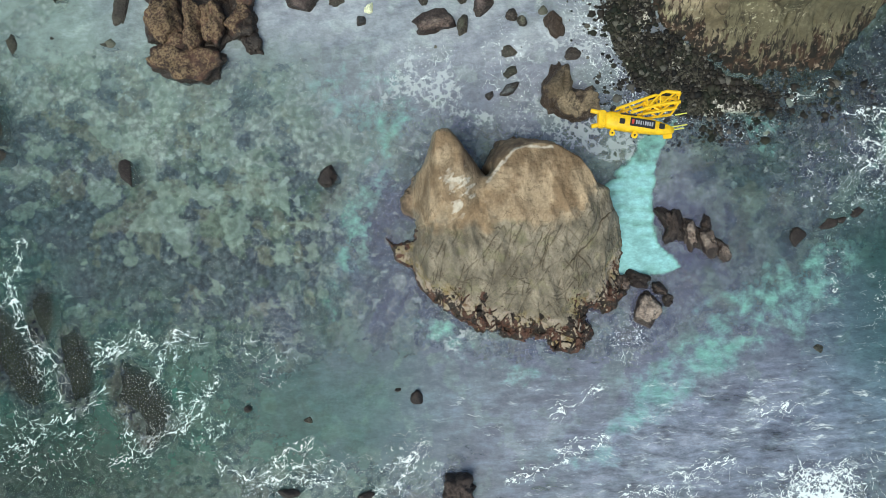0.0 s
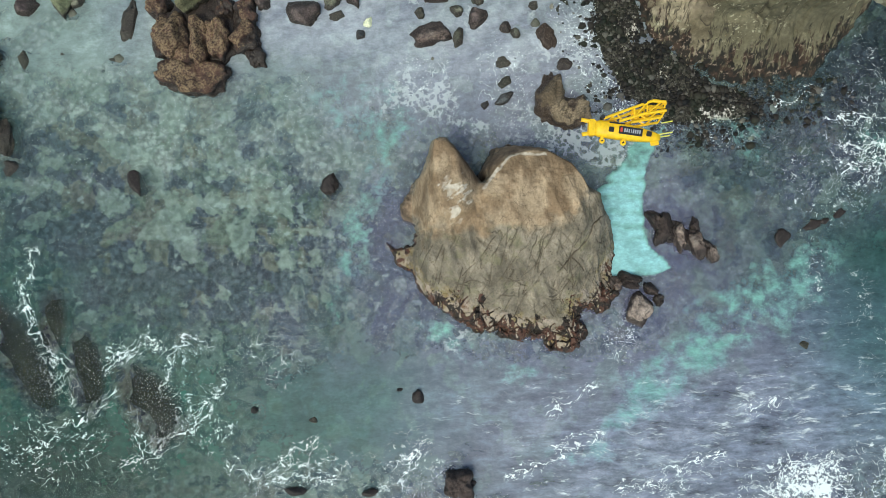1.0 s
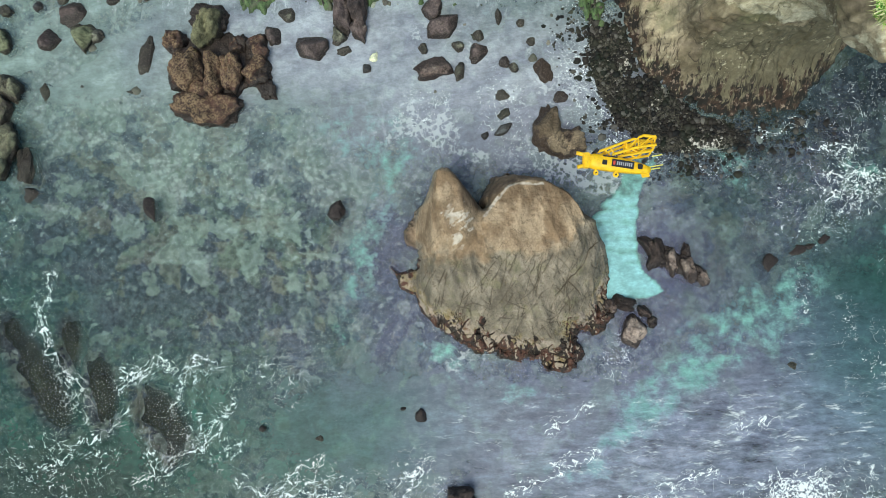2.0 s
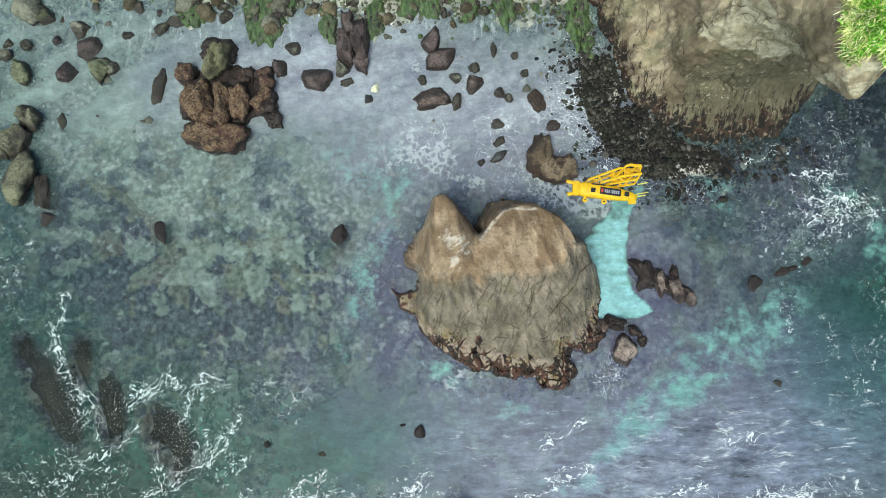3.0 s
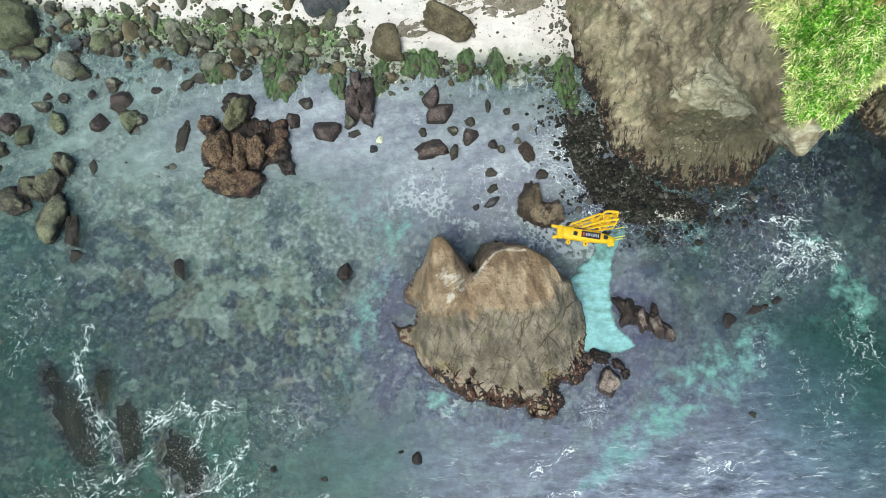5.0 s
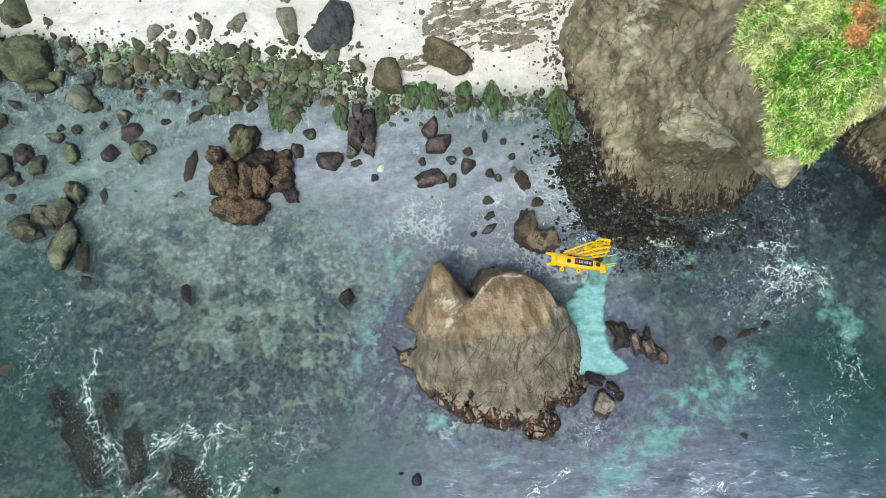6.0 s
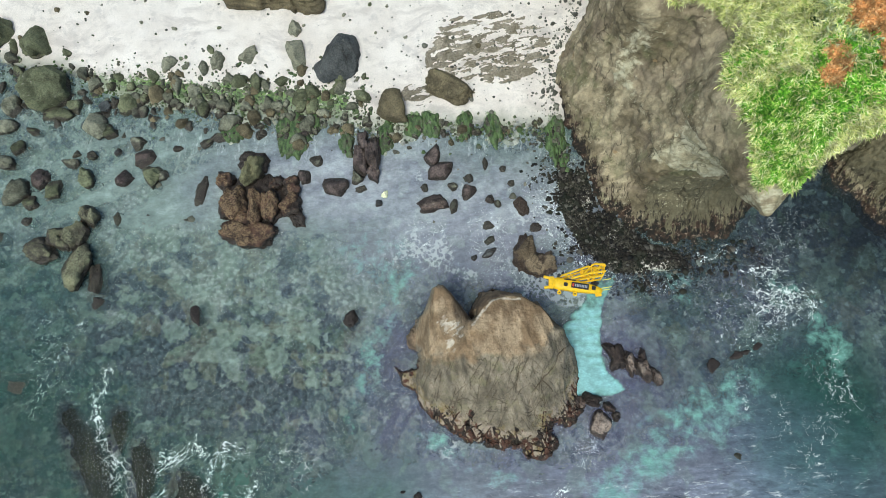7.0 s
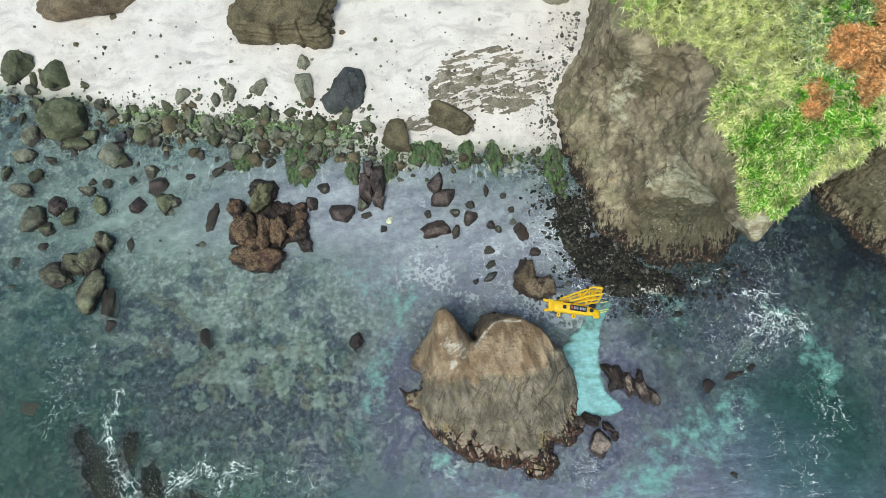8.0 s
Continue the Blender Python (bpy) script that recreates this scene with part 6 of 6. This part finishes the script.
# broken stone along the foot of the cliff and round the outcrop
spots = [(x, y, float(ground_z(x, y))) for x, y in ((float(np.interp(y, [28.9, 33.7, 38.7, 44.0, 48.3], [16.0, 14.6, 14.6, 17.6, 18.6])) - 0.2 - rng.exponential(1.5), y) for y in rng.uniform(30.5, 50, 420)) if x > 6]
spots += [(x, y, float(ground_z(x, y))) for x, y in zip(rng.normal(4.5, 5.0, 200), rng.normal(39.0, 3.4, 200)) if y - shore_y(x) > 1]
scattered("rubble", spots, np.clip(rng.lognormal(-2.2, 0.55, len(spots)), 0.05, 0.42), BEACH_STONE, "small dark broken stones on the sand below the cliff", "rubble", 8)
gx, gy = rng.uniform(10, 38, 90000), rng.uniform(9, 30, 90000)
kept = rng.random(90000) < (1.0 * lobes(gx, gy, GRAVEL, 2.0) - 0.05) * (0.25 + 0.75 * smooth(-0.35, 0.35, fbm(gx * 0.5, gy * 0.5, octaves=3, seed=35)))
gx, gy = gx[kept][:20000], gy[kept][:20000]
spots = np.stack([gx, gy, np.maximum(ground_z(gx, gy) + 0.03, -0.1)], 1)
scattered("dark_shingle", spots, np.clip(rng.lognormal(-2.6, 0.62, len(spots)), 0.04, 0.5), DARK_GRAVEL, "dark wet shingle at the foot of the cliff", "shingle", 5, detail=1)
# pale cobbles under the water off the gravel
spots = [(28.6 + 3.4 * rng.normal(), 10.0 + 1.5 * rng.normal(), -0.5) for _ in range(420)]
COBBLE = stone_mix("cobble", ((0.06, 0.07, 0.06), (0.16, 0.18, 0.16), (0.34, 0.35, 0.31)), 0.3)
scattered("cobble", spots, np.clip(rng.lognormal(-1.35, 0.4, len(spots)), 0.12, 0.6), COBBLE, "pale cobbles lying under clear shallow water", "cobble", 7)
# loose low stones in the shallows between beach and island
spots = [(x, y, max(float(ground_z(x, y)), -0.25)) for x, y in zip(rng.uniform(-52, 14, 70), rng.uniform(17, 30, 70))]
SHALLOW_STONE = stone_mix("shallow_stone", ((0.05, 0.045, 0.038), (0.12, 0.11, 0.09), (0.22, 0.2, 0.16)), 0.1)
scattered("shallow_stone", spots, np.clip(rng.lognormal(-1.2, 0.35, len(spots)), 0.15, 0.55), SHALLOW_STONE, "small stones just breaking the shallow water", "stone", 6, 0.4)

# plants on the headland
rng = np.random.default_rng(29)
rows, cols = top_points.shape[:2]


def top_spots(n, keep):
    out, ways = [], []
    while len(out) < n:
        i, j = rng.integers(rows - 1), int(cols * rng.random())
        p = top_points[i, j] * (q := rng.random()) + top_points[i + 1, j] * (1 - q)
        if -10 < p[1] < 62 and keep(p, j / cols):
            clump = max(0.0, float(fbm(p[0] * 0.75, p[1] * 0.75, octaves=3, seed=33)) + 0.25)
            out.append(p + (0, 0, 0.05 + 0.95 * clump))
            ways.append(top_normals[i, j])
    return np.array(out), np.array(ways)


def patch(p, seed):
    return float(fbm(p[0] * 0.22, p[1] * 0.22, octaves=3, seed=seed))


def rusty(p):
    edge = 1 + 0.9 * patch((p[0] * 2, p[1] * 2), 5)
    return min(((p[0] - 32.6) / 2.4) ** 2 + ((p[1] - 24.2) / 2.7) ** 2, ((p[0] - 34.8) / 1.7) ** 2 + ((p[1] - 27.6) / 2.4) ** 2, ((p[0] - 29.2) / 0.6) ** 2 + ((p[1] - 21.6) / 1.05) ** 2) < edge


def inside(p, w):
    return w > 0.06 + 0.08 * patch((p[0] * 2.2, p[1] * 2.2), 8) and p[1] > 14.5 + 0.4 * abs(p[0] - 27.8) + 0.8 * patch((p[0] * 5, p[1] * 5), 7)


def lush(p):
    """1 where the fresh green undergrowth grows, 0 where the grass has dried to straw."""
    core = 1.1 * math.exp(-(((p[0] - 26.4) / 4.4) ** 2) - ((p[1] - 17.9) / 2.6) ** 2) + 0.8 * math.exp(-(((p[0] - 32.4) / 3.4) ** 2) - ((p[1] - 20.6 - 0.4 * (p[0] - 32.4)) / 1.5) ** 2)
    return core + 0.45 * patch(p, 3)


pts, ways = top_spots(6500, lambda p, w: inside(p, w) and not rusty(p) and lush(p) > 0.34 - 0.3 * rng.random())
leaves("green_shrub", pts, ways, 0.34, 0.13, 18, GREEN, "bright green leafy undergrowth on the cliff top", "shrub", 1, 0.25)
pts, ways = top_spots(9000, lambda p, w: inside(p, w * 1.4) and not rusty(p) and (lush(p) < 0.3 or rng.random() < 0.24 or w < 0.1))
leaves("bamboo_grass", pts, ways, 0.66, 0.07, 16, STRAW, "straw-coloured bamboo grass hanging over the cliff edge", "grass", 2, 0.6)
pts, ways = top_spots(2200, lambda p, w: inside(p, w) and not rusty(p) and p[1] > 23.5 + 3 * patch(p, 4) and p[0] > 29)
leaves("grey_shrub", pts, ways, 0.8, 0.1, 10, GREYGREEN, "grey-green feathery shrubs on the cliff top", "shrub", 3, 0.3)
pts, ways = top_spots(1300, lambda p, w: w > 0.05 and rusty(p))
leaves("rusty_shrub", pts, ways, 0.3, 0.15, 24, RUST, "rust-orange dry shrub on the cliff top", "shrub", 4, 0.3)


# ---- the yellow aircraft in the air over the cove ----
YELLOW = paint("yellow_paint", (0.88, 0.52, 0.01), 0.5)
PALE_YELLOW = paint("pale_yellow_wire", (0.75, 0.68, 0.12), 0.45)
BLACK = paint("black_plastic", (0.012, 0.012, 0.015), 0.5)
WHITE = paint("white_print", (0.4, 0.38, 0.42), 0.5)
RED = paint("red_print", (0.5, 0.05, 0.03), 0.5)


def rod(a, b, r, sides=8):
    bm = bmesh.new()
    a, b = Vector(a), Vector(b)
    m = Matrix.Translation((a + b) / 2) @ (b - a).to_track_quat("Z", "Y").to_matrix().to_4x4()
    bmesh.ops.create_cone(bm, cap_ends=True, segments=sides, radius1=r, radius2=r, depth=(b - a).length, matrix=m)
    return bm


def slab(x, y, z, sx, sy, sz, deg=0.0, bevel=0.04):
    bm = bmesh.new()
    bmesh.ops.create_cube(bm, size=1, matrix=pose(x, y, z, 0, 0, deg) @ Matrix.Diagonal((sx, sy, sz, 1)))
    bmesh.ops.bevel(bm, geom=bm.edges[:], offset=bevel, segments=2, affect="EDGES")
    return bm


def hull(stations):
    """A rounded body through stations (x, y, half height, half depth)."""
    bm = bmesh.new()
    rings = []
    for x, y, h, d in stations:
        rings.append([bm.verts.new((x, y + h * math.copysign(abs(math.sin(q)) ** 0.6, math.sin(q)), d * math.copysign(abs(math.cos(q)) ** 0.6, math.cos(q)))) for q in np.linspace(0, 2 * math.pi, 16, endpoint=False)])
    for a, b in zip(rings, rings[1:]):
        for i in range(16):
            bm.faces.new((a[i], a[i - 1], b[i - 1], b[i]))
    bm.faces.new(rings[0])
    bm.faces.new(rings[-1][::-1])
    bmesh.ops.recalc_face_normals(bm, faces=bm.faces[:])
    for f in bm.faces:
        f.smooth = True
    return bm


def hoop(x, y, z, r, thick):
    bm = bmesh.new()
    n, k = 20, 8
    ring = [[bm.verts.new((x + (r + thick * math.cos(q)) * math.cos(t), y + (r + thick * math.cos(q)) * math.sin(t), z + thick * math.sin(q))) for q in np.linspace(0, 6.2832, k, endpoint=False)] for t in np.linspace(0, 6.2832, n, endpoint=False)]
    for i in range(n):
        for j in range(k):
            bm.faces.new((ring[i][j], ring[i - 1][j], ring[i - 1][j - 1], ring[i][j - 1]))
    bmesh.ops.recalc_face_normals(bm, faces=bm.faces[:])
    return bm


def build_aircraft():
    craft = tagged(new("aircraft"), "small yellow open-frame aircraft with a black name panel, in flight", "aircraft")
    part("fuselage", hull([(-2.2, 0.12, 0.42, 0.34), (-1.7, 0.1, 0.58, 0.46), (-0.8, 0.02, 0.6, 0.5), (0.4, -0.12, 0.56, 0.5), (1.4, -0.26, 0.46, 0.42), (2.2, -0.36, 0.34, 0.3), (2.6, -0.38, 0.2, 0.18)]), YELLOW, craft)
    part("nose_block", slab(-2.25, 0.12, 0.1, 0.5, 1.15, 0.6, 0, 0.08), YELLOW, craft)
    for a, b in (((-2.3, 0.55, 0.1), (-3.0, 0.66, 0.1)), ((-2.3, -0.25, 0.1), (-2.9, -0.4, 0.1))):
        part("fork", rod(a, b, 0.15), YELLOW, craft)
    # wings: two open frames that sweep up to the rear, one above the other
    for z, s in ((0.45, 0.12), (-0.2, -0.1)):
        chords = [((-1.5, 0.6), (0.4, 1.4), 0.1), ((0.4, 1.4), (1.9, 2.0), 0.1), ((1.9, 2.0), (2.8, 1.95), 0.12), ((2.8, 1.95), (2.75, 1.5), 0.1), ((-0.4, 0.45), (1.3, 1.05), 0.11), ((1.3, 1.05), (2.85, 1.35), 0.11), ((0.4, 0.4), (2.5, 0.85), 0.09)]
        for a, b, r in chords:
            part("boom", rod((a[0], a[1] + s, z), (b[0], b[1] + s, z), r), YELLOW, craft)
        braces = [((0.6, 1.5), (0.7, 0.85)), ((0.7, 0.85), (1.5, 1.85)), ((1.5, 1.85), (1.55, 1.1)), ((1.55, 1.1), (2.5, 1.95)), ((1.0, 0.95), (1.6, 0.65)), ((1.6, 0.65), (2.2, 1.2)), ((2.5, 0.85), (2.8, 1.35)), ((-0.6, 1.0), (-0.2, 0.5))]
        for a, b in braces:
            part("strut", rod((a[0], a[1] + s, z), (b[0], b[1] + s, z), 0.065), YELLOW, craft)
    for x, y in ((0.6, 1.45), (1.5, 1.1), (2.6, 1.9), (-0.9, 0.8)):
        part("strut", rod((x, y, -0.3), (x, y, 0.55), 0.08), YELLOW, craft)
    part("wing_panel", slab(0.75, 1.15, 0.25, 0.35, 0.7, 0.12, 22, 0.04), YELLOW, craft)
    part("wing_panel", slab(1.9, 1.45, 0.2, 0.3, 0.55, 0.1, 18, 0.03), YELLOW, craft)
    for a, b in (((2.4, -0.2, 0.15), (3.5, 0.05, 0.1)), ((2.4, -0.4, 0.15), (3.3, -0.2, 0.1)), ((2.6, 0.6, 0.3), (3.4, 0.8, 0.2))):
        part("tail_wire", rod(a, b, 0.045), PALE_YELLOW, craft, "thin pale yellow wire")
    part("tail_fin", slab(2.25, -0.75, 0.0, 0.6, 0.4, 0.12, 8, 0.04), YELLOW, craft)
    for x, y, r in ((0.0, -0.85, 0.14), (-1.5, -0.78, 0.12)):
        wheel = part("wheel", hoop(x, y, 0.1, r, 0.09), YELLOW, craft)
        part("hub", rod((x, y, 0.02), (x, y, 0.2), r * 0.45, 12), BLACK, wheel, "black wheel hub")
    part("leg", rod((-1.5, -0.75, 0.1), (-1.5, -0.3, 0.1), 0.1), YELLOW, craft)
    part("leg", rod((0.0, -0.8, 0.1), (0.0, -0.4, 0.1), 0.1), YELLOW, craft)
    for x, y in ((-1.6, 0.8), (1.3, 2.0), (2.9, 1.7), (2.0, 0.2)):
        part("motor", rod((x, y, 0.2), (x, y, 0.68), 0.15, 14), BLACK, craft, "black round motor")
    part("slot", slab(-0.55, 0.42, 0.5, 1.1, 0.09, 0.1, -4, 0.02), BLACK, craft, "narrow black slot")
    for x, y in ((-0.95, -0.03), (1.7, -0.25)):
        part("hatch", slab(x, y, 0.48, 0.36, 0.36, 0.1, -6, 0.03), BLACK, craft, "black square hatch")
    panel = part("name_panel", slab(0.4, -0.12, 0.52, 1.65, 0.55, 0.08, -6, 0.02), BLACK, craft, "black panel with white and red print")
    turn = pose(0.4, -0.12, 0.57, 0, 0, -6)
    part("emblem", slab(*(turn @ Vector((-0.66, 0, 0))), 0.16, 0.3, 0.02, -6, 0.005), RED, panel, "red printed emblem")
    for i, w in enumerate((0.1, 0.1, 0.1, 0.05, 0.1, 0.1, 0.1, 0.1)):
        part("print_bar", slab(*(turn @ Vector((-0.42 + 0.15 * i, 0, 0))), w, 0.26, 0.02, -6, 0.005), WHITE, panel, "white printed bar")
    return craft


aircraft = build_aircraft()
aircraft.matrix_world = pose(13.2, 8.1, 12.0, 0, 0, -3)
